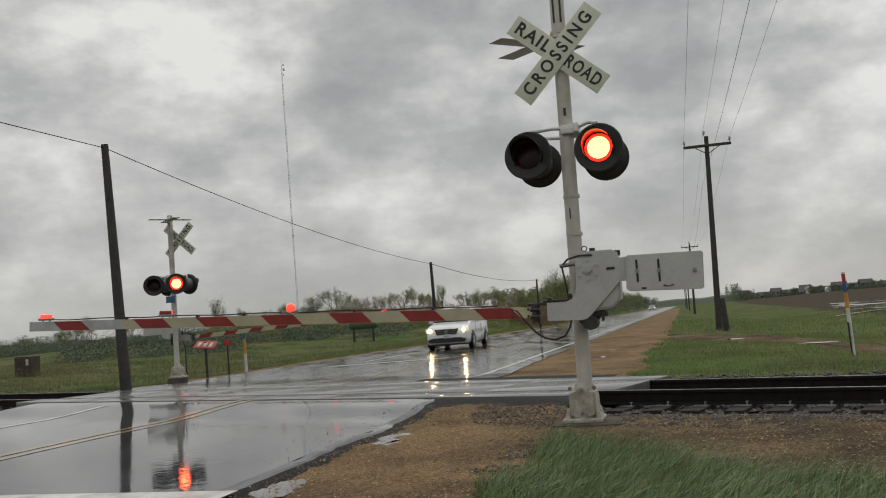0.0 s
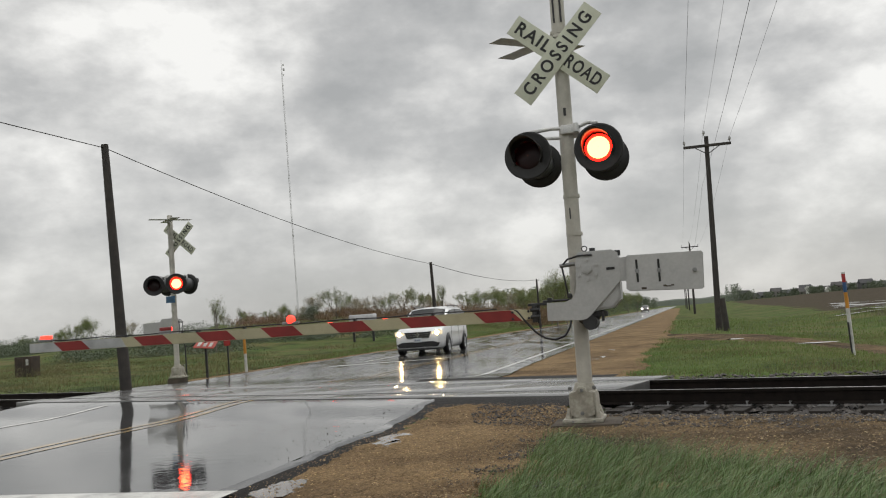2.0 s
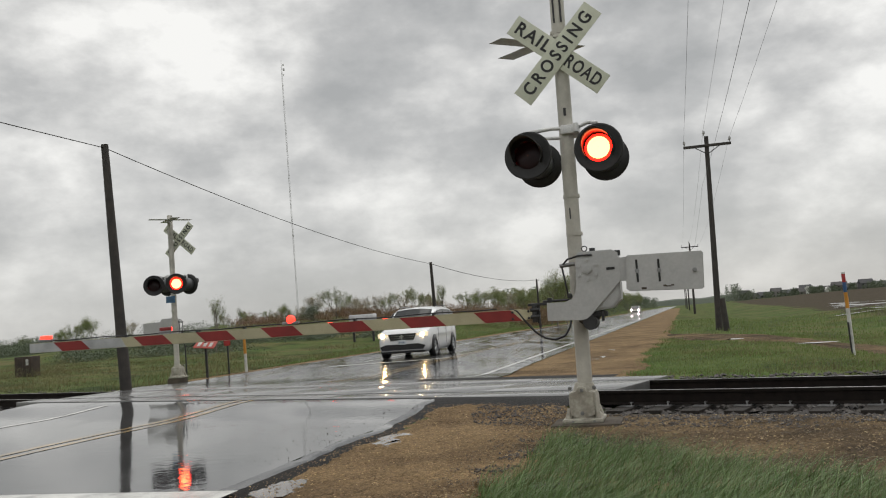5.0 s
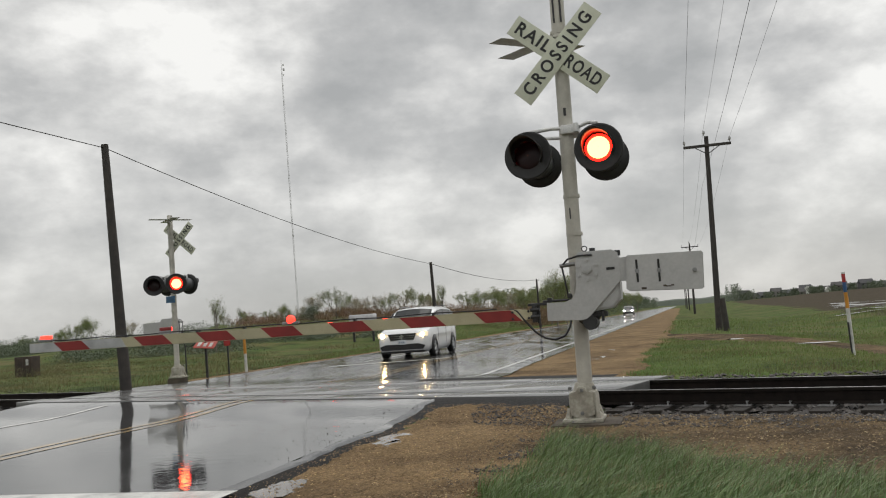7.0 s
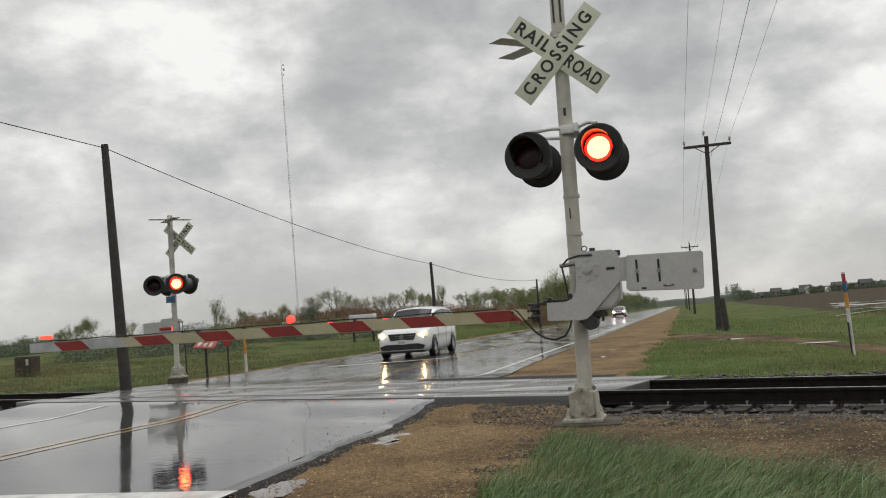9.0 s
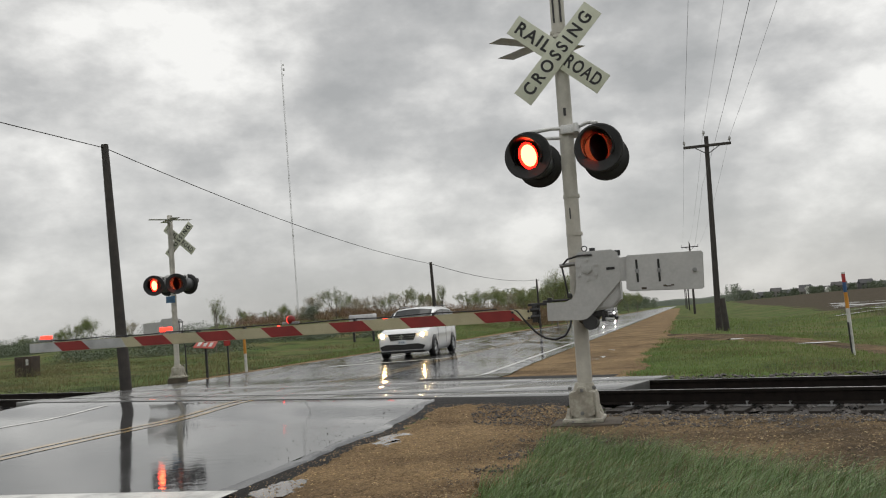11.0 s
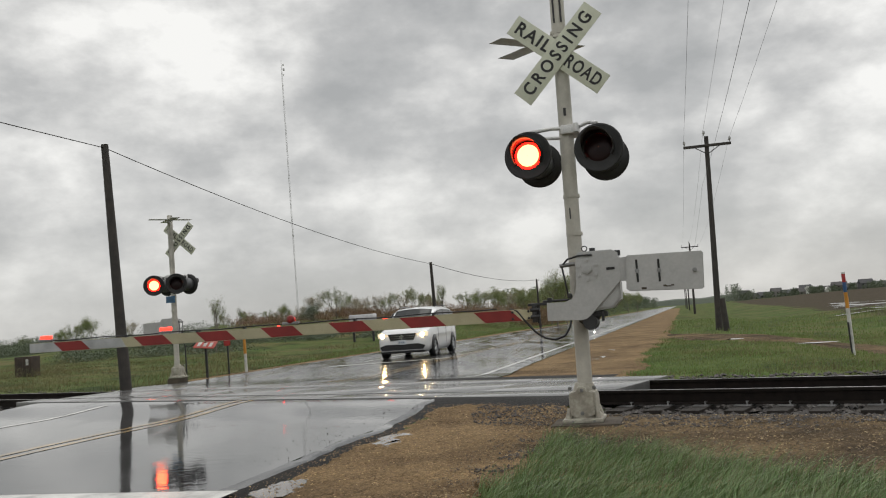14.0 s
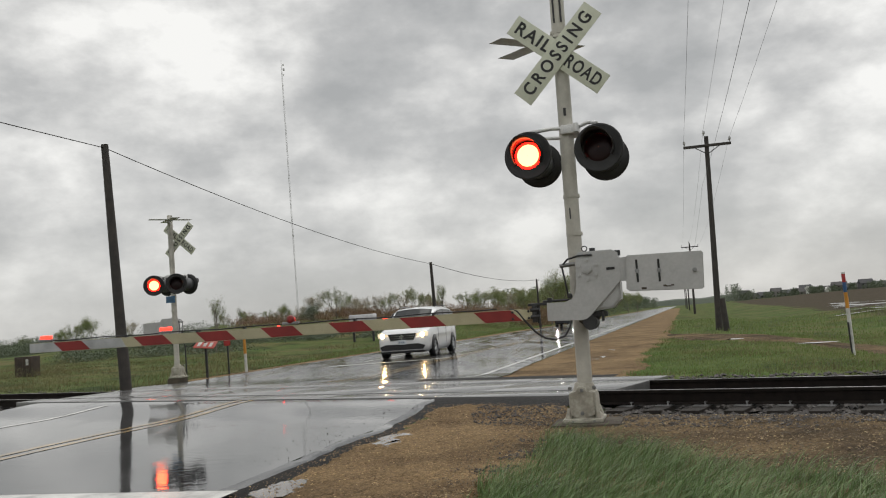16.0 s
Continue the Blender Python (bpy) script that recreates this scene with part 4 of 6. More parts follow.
def build_markers():
    white = material("white_plastic", (0.68, 0.68, 0.66), rough=0.4, scale=8)
    orange = material("orange_plastic", (0.62, 0.27, 0.03), rough=0.4)
    blue = material("blue_plastic", (0.03, 0.1, 0.25), rough=0.4)
    red = material("red_plastic", (0.42, 0.03, 0.03), rough=0.4)
    marker_post(21.9, 3.7, 1.93, "cable_marker", [(0.57, white), (0.19, orange), (0.12, blue), (0.1, red), (0.02, white)], "white buried-cable marker post with orange, blue and red bands", 0.085)
    marker_post(27.0, -14.33, 1.37, "cable_marker", [(0.5, white), (0.36, orange), (0.14, blue)], "white and orange marker post with blue cap", 0.1)
    x, y = ar(21.9, 3.7)
    s = Shape()
    s.rod((0, 0, 0), (-0.02, 0, 0.75), 0.02)
    ob = new("thin_stake", s.mesh("thin_stake", M["dark_iron"]))
    ob.matrix_basis = pose(x - 0.06, y - 0.05, ground_z(x, y))
    tagged(ob, "thin dark steel stake beside the marker", "stake")
    for a, r, h in ((31.4, -19.3, 1.4), (26.5, -14.7, 1.15)):
        x, y = ar(a, r)
        t = thing("verge_post", "thin dark steel post in the verge", "post", pose(x, y, ground_z(x, y) - 0.05, 0, -1, ROAD_TURN), "verge posts")
        s = Shape()
        s.box(0.05, 0.03, h, (0, 0, h / 2))
        part("stake", s, M["dark_iron"], t)
        if h < 1.4:
            s = Shape()
            s.box(0.24, 0.01, 0.2, (0, -0.02, h - 0.02), bevel=0.004)
            part("plate", s, red, t, "small faded red plate")
    x, y = ar(24.7, -14.46)
    t = thing("orange_sign", "tilted faded orange-red sign board on a dark post", "sign", pose(x, y, ground_z(x, y) - 0.05, 0, -1, ROAD_TURN))
    s = Shape()
    s.box(0.07, 0.05, 1.2, (0, 0, 0.6))
    part("sign_post", s, M["dark_iron"], t)
    s = Shape()
    lay = pose(0.03, -0.06, 1.12, -52, 6, 0)
    s.box(0.72, 0.02, 0.34, bevel=0.006)
    board = part("sign_board", s, material("faded_orange_sign", (0.5, 0.07, 0.045), rough=0.4), t, at=lay)
    for k in range(3):
        s = Shape()
        s.box(0.11, 0.004, 0.19, (-0.2 + 0.2 * k, -0.0125, 0))
        part("marking_bar", s, M["white_line"], board)
    x, y = ar(38.8, -33.2)
    t = thing("equipment_cabinet", "rusty brown metal cabinet in the meadow", "cabinet", pose(x, y, ground_z(x, y), 0, 0, ROAD_TURN))
    rust = material("brown_rust_paint", (0.06, 0.042, 0.032), (0.04, 0.03, 0.024), rough=0.8, scale=3)
    s = Shape()
    s.box(1.0, 0.7, 1.05, (0, 0, 0.52), bevel=0.02)
    body = part("cabinet_body", s, rust, t)
    s = Shape()
    s.box(0.46, 0.02, 0.9, (-0.24, -0.36, 0.53), bevel=0.006).box(0.46, 0.02, 0.9, (0.24, -0.36, 0.53), bevel=0.006)
    pieces("cabinet_door", s, rust, body)
    s = Shape()
    s.box(0.16, 0.01, 0.3, (0.3, -0.38, 0.75))
    part("notice", s, M["white_line"], body, "small white notice")
    # low silver roof beyond the verge
    x, y = -7.7, 79.8
    t = thing("stock_tank", "long silver corrugated steel tank on a stand in the meadow", "tank", pose(x, y, ground_z(x, y), 0, 0, 4))
    s = Shape()
    s.lathe([(0.001, -1.0), (0.5, -1.0), (0.55, -0.95), (0.53, -0.6), (0.55, -0.55), (0.53, -0.2), (0.55, -0.15), (0.53, 0.2), (0.55, 0.25), (0.53, 0.6), (0.55, 0.65), (0.55, 0.95), (0.5, 1.0), (0.001, 1.0)], 24, Matrix.Translation((0, 0, 1.78)) @ Matrix.Scale(1.25, 4) @ Matrix.Rotation(math.pi / 2, 4, "Y"))
    part("tank_body", s, M["bolt"], t)
    s = Shape()
    for px in (-0.7, 0.7):
        s.box(0.2, 0.9, 1.2, (px * 1.25, 0, 0.58))
    pieces("tank_stand", s, M["dark_iron"], t)
    # radio mast
    x, y = ar(330, -150.5)
    z = ground_z(x, y)
    t = thing("radio_mast", "tall slender lattice radio mast with antennas at the top", "mast", pose(x, y, z))
    # pale because the haze of the distance is put into the steel's colour
    steel = material("hazed_mast_steel", (0.6, 0.6, 0.61), rough=0.6)
    top = 111.0
    s = Shape()
    legs = [(0.26 * math.cos(k * 2.094), 0.26 * math.sin(k * 2.094)) for k in range(3)]
    for lx, ly in legs:
        s.rod((lx, ly, 0), (lx - 1.4, ly, top), 0.05, sides=5)
    pieces("mast_leg", s, steel, t)
    s = Shape()
    for k in range(64):
        z0, z1 = top * k / 64, top * (k + 1) / 64
        for i in range(3):
            p, q = legs[i], legs[(i + 1) % 3]
            s.rod((p[0] - 1.4 * z0 / top, p[1], z0), (q[0] - 1.4 * z1 / top, q[1], z1), 0.018, sides=4)
    part("mast_lattice", s, steel, t)
    s = Shape()
    s.rod((-1.4, 0, top), (-1.4, 0, top + 3), 0.06, sides=6)
    s.box(0.7, 0.5, 0.9, (-0.5, 0, top - 1.2)).box(0.6, 0.4, 0.6, (-0.7, 0, top + 0.8)).box(0.35, 0.4, 0.7, (-0.6, 0, top - 3.4)).box(0.5, 0.4, 0.5, (-0.3, 0, top * 0.36))
    part("antenna", s, steel, t)


build_poles()
build_markers()


# ---- vehicles ----
WHEELS, CARS = [], []
M["car_white"] = material("white_car_paint", (0.72, 0.73, 0.74), (0.66, 0.67, 0.68), rough=0.22, scale=2, grain=0.05, coat=0.6)
M["car_dark"] = material("dark_car_paint", (0.03, 0.032, 0.036), rough=0.22, scale=2, grain=0.05, coat=0.6)
M["car_glass"] = material("tinted_glass", (0.015, 0.019, 0.02), rough=0.1, rough_var=0.02, spec=0.22)
M["tyre"] = material("tyre_rubber", (0.018, 0.018, 0.018), rough=0.6, scale=20)
M["alloy"] = material("alloy_wheel", (0.45, 0.46, 0.47), rough=0.3, metal=0.8)
M["chrome"] = material("chrome_trim", (0.6, 0.6, 0.62), rough=0.12, metal=1.0)
M["trim"] = material("black_plastic_trim", (0.015, 0.015, 0.016), rough=0.45)
M["headlamp"] = material("lit_headlamp", (0.9, 0.8, 0.6), rough=0.2, emission=(1.0, 0.68, 0.32), strength=110.0)
M["headlamp_cool"] = material("lit_white_headlamp", (0.9, 0.9, 0.9), rough=0.2, emission=(1.0, 0.93, 0.85), strength=220.0)
M["lamp_glass"] = material("headlamp_reflector", (0.55, 0.52, 0.46), rough=0.15, metal=0.6, emission=(1.0, 0.8, 0.5), strength=0.8)
M["plate"] = material("number_plate", (0.62, 0.66, 0.7), rough=0.4)
M["sign_plate_ink"] = material("faded_plate_ink", (0.25, 0.3, 0.38), rough=0.5)


def loft(stations, outline, close=True):
    """Skins rings: outline(w, low, high) gives a half ring from the middle below to the middle above."""
    s = Shape()
    rings = []
    for y, w, low, high in stations:
        half = outline(w, low, high)
        ring = half + [(-x, z) for x, z in reversed(half[1:-1])]
        rings.append([s.bm.verts.new((x, y, z)) for x, z in ring])
    n = len(rings[0])
    for p, q in zip(rings, rings[1:]):
        for i in range(n):
            s.bm.faces.new((p[i], p[(i + 1) % n], q[(i + 1) % n], q[i]))
    if close:
        s.bm.faces.new(rings[0])
        s.bm.faces.new(rings[-1][::-1])
    bmesh.ops.recalc_face_normals(s.bm, faces=s.bm.faces)
    return s


def body_ring(w, low, high):
    h = high - low
    return [(0, low), (w * 0.86, low), (w * 0.97, low + h * 0.12), (w, low + h * 0.34), (w, low + h * 0.6), (w * 0.985, low + h * 0.8), (w * 0.95, low + h * 0.94), (w * 0.86, high), (w * 0.5, high + 0.02), (0, high + 0.03)]


def cabin_ring(w, low, high):
    h = high - low
    return [(0, low), (w, low), (w * 0.975, low + h * 0.3), (w * 0.93, low + h * 0.68), (w * 0.875, low + h * 0.9), (w * 0.78, high - 0.015), (w * 0.4, high + 0.015), (0, high + 0.025)]


def wheel(car, x, y, r):
    side = 1 if x > 0 else -1
    s = Shape()
    turn = Matrix.Rotation(side * math.pi / 2, 4, "Y")
    s.lathe([(r * 0.64, -0.11), (r * 0.93, -0.115), (r, -0.085), (r, 0.085), (r * 0.93, 0.115), (r * 0.66, 0.105), (r * 0.64, 0.06)], 28, turn)
    w = part("wheel", s, M["tyre"], car, "black tyre on an alloy rim", at=pose(x, y, r))
    s = Shape()
    s.lathe([(r * 0.66, 0.10), (r * 0.6, 0.07), (r * 0.58, -0.08)], 28, turn)
    s.rod((side * 0.03, 0, 0), (side * 0.085, 0, 0), r * 0.17, sides=14)
    for k in range(5):
        a = 2 * math.pi * k / 5
        s.rod((side * 0.075, 0, 0), (side * 0.075, r * 0.6 * math.cos(a), r * 0.6 * math.sin(a)), 0.045, 0.03, 6)
    s.rod((side * 0.0, 0, 0), (side * 0.02, 0, 0), r * 0.6, sides=24)
    part("rim", s, M["alloy"], w)
    WHEELS.append((w, x, y, r, car))


def panel_on(car, name, points, mat, thick=0.012, label=""):
    """A thin plate through corner points, thickened along its normal."""
    s = Shape()
    vs = [Vector(p) for p in points]
    n = (vs[1] - vs[0]).cross(vs[2] - vs[0]).normalized()
    front = [s.bm.verts.new(p + n * thick) for p in vs]
    back = [s.bm.verts.new(p - n * thick) for p in vs]
    s.bm.faces.new(front)
    s.bm.faces.new(back[::-1])
    k = len(vs)
    for i in range(k):
        s.bm.faces.new((front[i], back[i], back[(i + 1) % k], front[(i + 1) % k]))
    bmesh.ops.recalc_face_normals(s.bm, faces=s.bm.faces)
    return part(name, s, mat, car, label, flat=True)


def minivan():
    """Local: the front looks along -y, the wheels stand on z = 0."""
    car = thing("minivan", "white minivan with lit headlights on the wet road", "car")
    paint = M["car_white"]
    body = part("body", loft([(-2.60, 0.66, 0.34, 0.60), (-2.56, 0.80, 0.27, 0.74), (-2.47, 0.91, 0.22, 0.86), (-2.25, 0.965, 0.20, 0.95), (-1.85, 0.985, 0.20, 1.02), (-1.35, 0.998, 0.20, 1.09), (-0.6, 1.0, 0.20, 1.10), (1.2, 1.0, 0.20, 1.12), (2.1, 0.985, 0.24, 1.14), (2.42, 0.95, 0.28, 1.12), (2.54, 0.88, 0.36, 1.02)], body_ring), paint, car, "glossy white body shell")
    part("cabin", loft([(-1.52, 0.90, 1.02, 1.08), (-1.1, 0.92, 1.04, 1.33), (-0.62, 0.935, 1.06, 1.60), (-0.2, 0.94, 1.08, 1.70), (0.6, 0.945, 1.08, 1.735), (1.6, 0.94, 1.08, 1.72), (2.15, 0.92, 1.08, 1.66), (2.36, 0.90, 1.08, 1.56), (2.47, 0.88, 1.08, 1.12)], cabin_ring), paint, car, "white roof and pillars")
    # windscreen in three facets
    for x0, x1, b0, b1 in ((-0.80, -0.30, 0.045, 0.0), (-0.30, 0.30, 0.0, 0.0), (0.30, 0.80, 0.0, 0.045)):
        n = 0.0
        panel_on(car, "windscreen", [(x0, -1.50 + b0, 1.135), (x1, -1.50 + b1, 1.135), (x1 * 0.88, -0.62 + b1, 1.66 - b1), (x0 * 0.88, -0.62 + b0, 1.66 - b0)], M["car_glass"], 0.02, "dark reflecting windscreen")
    for side in (-1, 1):
        def wall(y, z):
            h = (z - 1.08) / 0.64
            return (side * (0.942 * (1 - 0.12 * max(0, h) ** 1.3) + 0.016), y, z)
        for y0, y1, top0, top1 in ((-0.98, -0.62, 1.36, 1.55), (-0.54, 0.32, 1.57, 1.62), (0.40, 1.40, 1.62, 1.60), (1.48, 2.14, 1.60, 1.54)):
            panel_on(car, "side_window", [wall(y0, 1.15), wall(y1, 1.16), wall(y1, top1), wall(y0, top0)], M["car_glass"], 0.012, "tinted side window")
        s = Shape()
        s.box(0.03, 0.05, 0.03, (side * 0.72, -0.1, 1.73)).tube([(side * 0.72, -0.15, 1.735), (side * 0.73, 0.0, 1.765), (side * 0.73, 1.5, 1.765), (side * 0.72, 1.75, 1.73)], 0.018)
        part("roof_rail", s, M["trim"], car)
        s = Shape()
        s.box(0.20, 0.12, 0.15, (side * 1.07, -0.92, 1.16), bevel=0.04).box(0.1, 0.06, 0.05, (side * 0.97, -0.92, 1.13))
        part("wing_mirror", s, paint, car)
        # arches, sill and door joints
        for y in (-1.62, 1.46):
            s = Shape()
            s.lathe([(0.39, -0.02), (0.39, 0.013), (0.001, 0.013)], 28, Matrix.Translation((side * 0.992, y, 0.36)) @ Matrix.Rotation(side * math.pi / 2, 4, "Y"))
            part("wheel_arch", s, M["trim"], car, "dark wheel arch")
        s = Shape()
        for y in (-0.98, 0.36, 1.44):
            s.box(0.006, 0.014, 0.78, (side * 1.0, y, 0.72))
        pieces("door_gap", s, M["trim"], car)
        s = Shape()
        for y in (0.16, 0.55):
            s.box(0.03, 0.2, 0.035, (side * 1.01, y, 0.96), bevel=0.008)
        pieces("door_handle", s, paint, car)
        # headlamps
        s = Shape()
        s.prism([(side * 0.52, 0.68), (side * 0.93, 0.72), (side * 0.945, 0.86), (side * 0.85, 0.90), (side * 0.50, 0.81)], -2.54, -2.30, bevel=0.015)
        lampset = part("headlight", s, M["lamp_glass"], car, "lit headlight unit", at=pose(0, 0, 0))
        s = Shape()
        s.ball((side * 0.76, -2.545, 0.785), 0.072, (1, 0.35, 1))
        part("bulb", s, M["headlamp"], lampset, "bright warm headlight beam")
        s = Shape()
        s.ball((side * 0.59, -2.545, 0.755), 0.042, (1, 0.35, 1))
        part("side_bulb", s, M["lamp_glass"], lampset)
        s = Shape()
        s.prism([(side * 0.84, 0.9), (side * 0.9, 0.9), (side * 0.9, 1.25), (side * 0.86, 1.25)], 2.44, 2.56)
        part("tail_light", s, M["arm_red"], car)
    # grille, bumper intake, skirt, plate
    s = Shape()
    s.prism([(-0.44, 0.61), (0.44, 0.61), (0.53, 0.84), (-0.53, 0.84)], -2.625, -2.5, bevel=0.015)
    grille = part("grille", s, M["trim"], car, "black grille with chrome bars")
    for z in (0.625, 0.69, 0.765, 0.835):
        s = Shape()
        s.box(0.86 + (z - 0.62) * 0.8, 0.012, 0.012, (0, -2.63, z))
        part("grille_bar", s, M["chrome"], grille)
    s = Shape()
    s.box(0.05, 0.014, 0.17, (0, -2.632, 0.73)).box(0.16, 0.014, 0.04, (0, -2.632, 0.74))
    part("badge", s, M["chrome"], grille)
    s = Shape()
    s.prism([(-0.78, 0.30), (0.78, 0.30), (0.86, 0.42), (0.62, 0.49), (-0.62, 0.49), (-0.86, 0.42)], -2.635, -2.35, bevel=0.02)
    part("air_intake", s, M["trim"], car)
    s = Shape()
    s.prism([(-0.78, 0.19), (0.78, 0.19), (0.86, 0.25), (-0.86, 0.25)], -2.58, -2.3, bevel=0.01)
    part("lower_skirt", s, M["trim"], car)
    s = Shape()
    s.box(1.55, 0.012, 0.02, (0, -2.612, 0.285))
    part("chrome_strip", s, M["chrome"], car)
    s = Shape()
    s.box(0.31, 0.02, 0.155, (0, -2.63, 0.55), bevel=0.006)
    plate = part("number_plate", s, M["plate"], car, "pale number plate")
    for k in range(3):
        s = Shape()
        s.box(0.05, 0.004, 0.05, (-0.075 + 0.075 * k, -2.642, 0.55))
        part("plate_bar", s, M["sign_plate_ink"], plate)
    s = Shape()
    s.box(1.7, 4.6, 0.1, (0, 0, 0.24), bevel=0.03)
    part("underbody", s, M["trim"], car)
    for ob in car.children_recursive:
        ob.data.transform(Matrix.Diagonal((0.965, 1, 1.05, 1)))
    for x in (-0.89, 0.89):
        for y in (-1.62, 1.46):
            wheel(car, x, y, 0.345)
    return car


def pickup():
    car = thing("dark_car", "dark car with white headlights far down the road", "car")
    paint = M["car_dark"]
    part("body", loft([(-2.3, 0.72, 0.38, 0.75), (-2.2, 0.86, 0.3, 0.92), (-1.8, 0.92, 0.28, 1.0), (-1.1, 0.94, 0.28, 1.06), (1.6, 0.94, 0.28, 1.06), (2.15, 0.9, 0.34, 1.04), (2.28, 0.8, 0.42, 0.9)], body_ring), paint, car)
    part("cabin", loft([(-1.15, 0.84, 1.0, 1.06), (-0.5, 0.85, 1.02, 1.52), (0.1, 0.86, 1.02, 1.62), (1.3, 0.86, 1.02, 1.58), (1.9, 0.84, 1.02, 1.2)], cabin_ring), paint, car)
    panel_on(car, "windscreen", [(-0.68, -1.10, 1.12), (0.68, -1.10, 1.12), (0.6, -0.52, 1.50), (-0.6, -0.52, 1.50)], M["car_glass"], 0.02)
    for side in (-1, 1):
        panel_on(car, "side_window", [(side * 0.86, -0.6, 1.1), (side * 0.865, 1.3, 1.1), (side * 0.80, 1.15, 1.46), (side * 0.80, -0.35, 1.44)], M["car_glass"], 0.012)
        s = Shape()
        s.ball((side * 0.68, -2.25, 0.76), 0.10, (1, 0.5, 0.8))
        part("headlight", s, M["headlamp_cool"], car, "bright white headlight")
        s = Shape()
        s.box(0.18, 0.1, 0.13, (side * 0.99, -0.6, 1.12), bevel=0.03)
        part("wing_mirror", s, paint, car)
    s = Shape()
    s.box(0.9, 0.04, 0.18, (0, -2.29, 0.66), bevel=0.01)
    part("grille", s, M["chrome"], car)
    for x in (-0.8, 0.8):
        for y in (-1.4, 1.35):
            wheel(car, x, y, 0.34)
    return car


def car_at(a, r, turn=0.0):
    x, y = ar(a, r)
    return pose(x, y, road_z(x, y) + 0.003, 0, 0, ROAD_TURN + turn)


VAN_STOPS = [(0.0, 35.88), (0.5, 34.6), (1.0, 33.45), (1.5, 32.52), (2.0, 31.7), (2.5, 31.08), (3.0, 30.53), (3.5, 30.14), (4.0, 29.87), (4.6, 29.78), (6.0, 29.76), (16.4, 29.76)]
DARK_STOPS = [(0.0, 258, -8.2), (2.0, 228, -9.0), (4.0, 199, -9.3), (6.5, 163, -9.05), (8.5, 137, -9.0), (11.5, 106, -8.8), (12.5, 97, -8.8), (14.0, 86.5, -9.1), (16.0, 73, -9.4), (16.4, 70.3, -9.4)]
VAN_R = -9.77
van = minivan()
dark_car = pickup()


def place_between(stops, t):
    for p, q in zip(stops, stops[1:]):
        if p[0] <= t <= q[0]:
            k = (t - p[0]) / (q[0] - p[0])
            return p[1] + (q[1] - p[1]) * k
    return stops[-1][1]


def roll_wheels(car, stops, until):
    for w, x, y, r, owner in WHEELS:
        if owner is not car:
            continue
        start = place_between(stops, 0.0)
        rows, last, t = [(0.0, pose(x, y, r))], 0.0, 0.0
        while t < until:
            t += 1 / FPS
            turn = math.degrees((start - place_between(stops, t)) / r)
            if turn - last > 40:
                rows.append((t, pose(x, y, r, turn, 0, 0)))
                last = turn
        rows.append((16.4, pose(x, y, r, math.degrees((start - place_between(stops, 16.4)) / r), 0, 0)))
        walk(w, rows)


# ---- verges, gravel, water ----
def near_gravel(x, y):
    d, r = off_track(x, y), right_of(x, y)
    ends = d > -6.4 + 0.5 * noise.noise((x * 0.9, y * 0.9, 12)) or r < -1.5 + 0.35 * noise.noise((x * 0.8, y * 0.8, 6))
    return ends and r > right_edge(along(x, y)) + 0.02 + 0.08 * noise.noise((x * 3, y * 3, 14)) and d < -2.08 - 0.42 * smooth(-1.7, -1.0, r) + 0.25 * noise.noise((x * 1.5, y * 1.5, 4))


def near_grass(x, y):
    d, r = off_track(x, y), right_of(x, y)
    wob = 0.3 * noise.noise((x * 1.2, y * 1.2, 7)) + 0.15 * noise.noise((x * 4, y * 4, 9))
    return r > -1.38 + wob * 0.6 and d < -4.5 - 0.68 * (r + 1.1) + wob


def far_shoulder(x, y):
    a, r = along(x, y), right_of(x, y)
    wob = 0.35 * noise.noise((x * 0.6, y * 0.6, 2)) + 0.15 * noise.noise((x * 2.5, y * 2.5, 5))
    return right_edge(a) - 0.1 < r < -0.95 + wob + 0.4 * smooth(24, 40, a) and off_track(x, y) > 1.9


def lane(x, y):
    a, r = along(x, y), right_of(x, y)
    k = a + 2.1 * min(r, 7) + 0.6 * max(0, r - 7) + 1.2 * noise.noise((x * 0.5, y * 0.5, 3))
    return -1.2 < r < 40 and 33.0 < k < 40.0


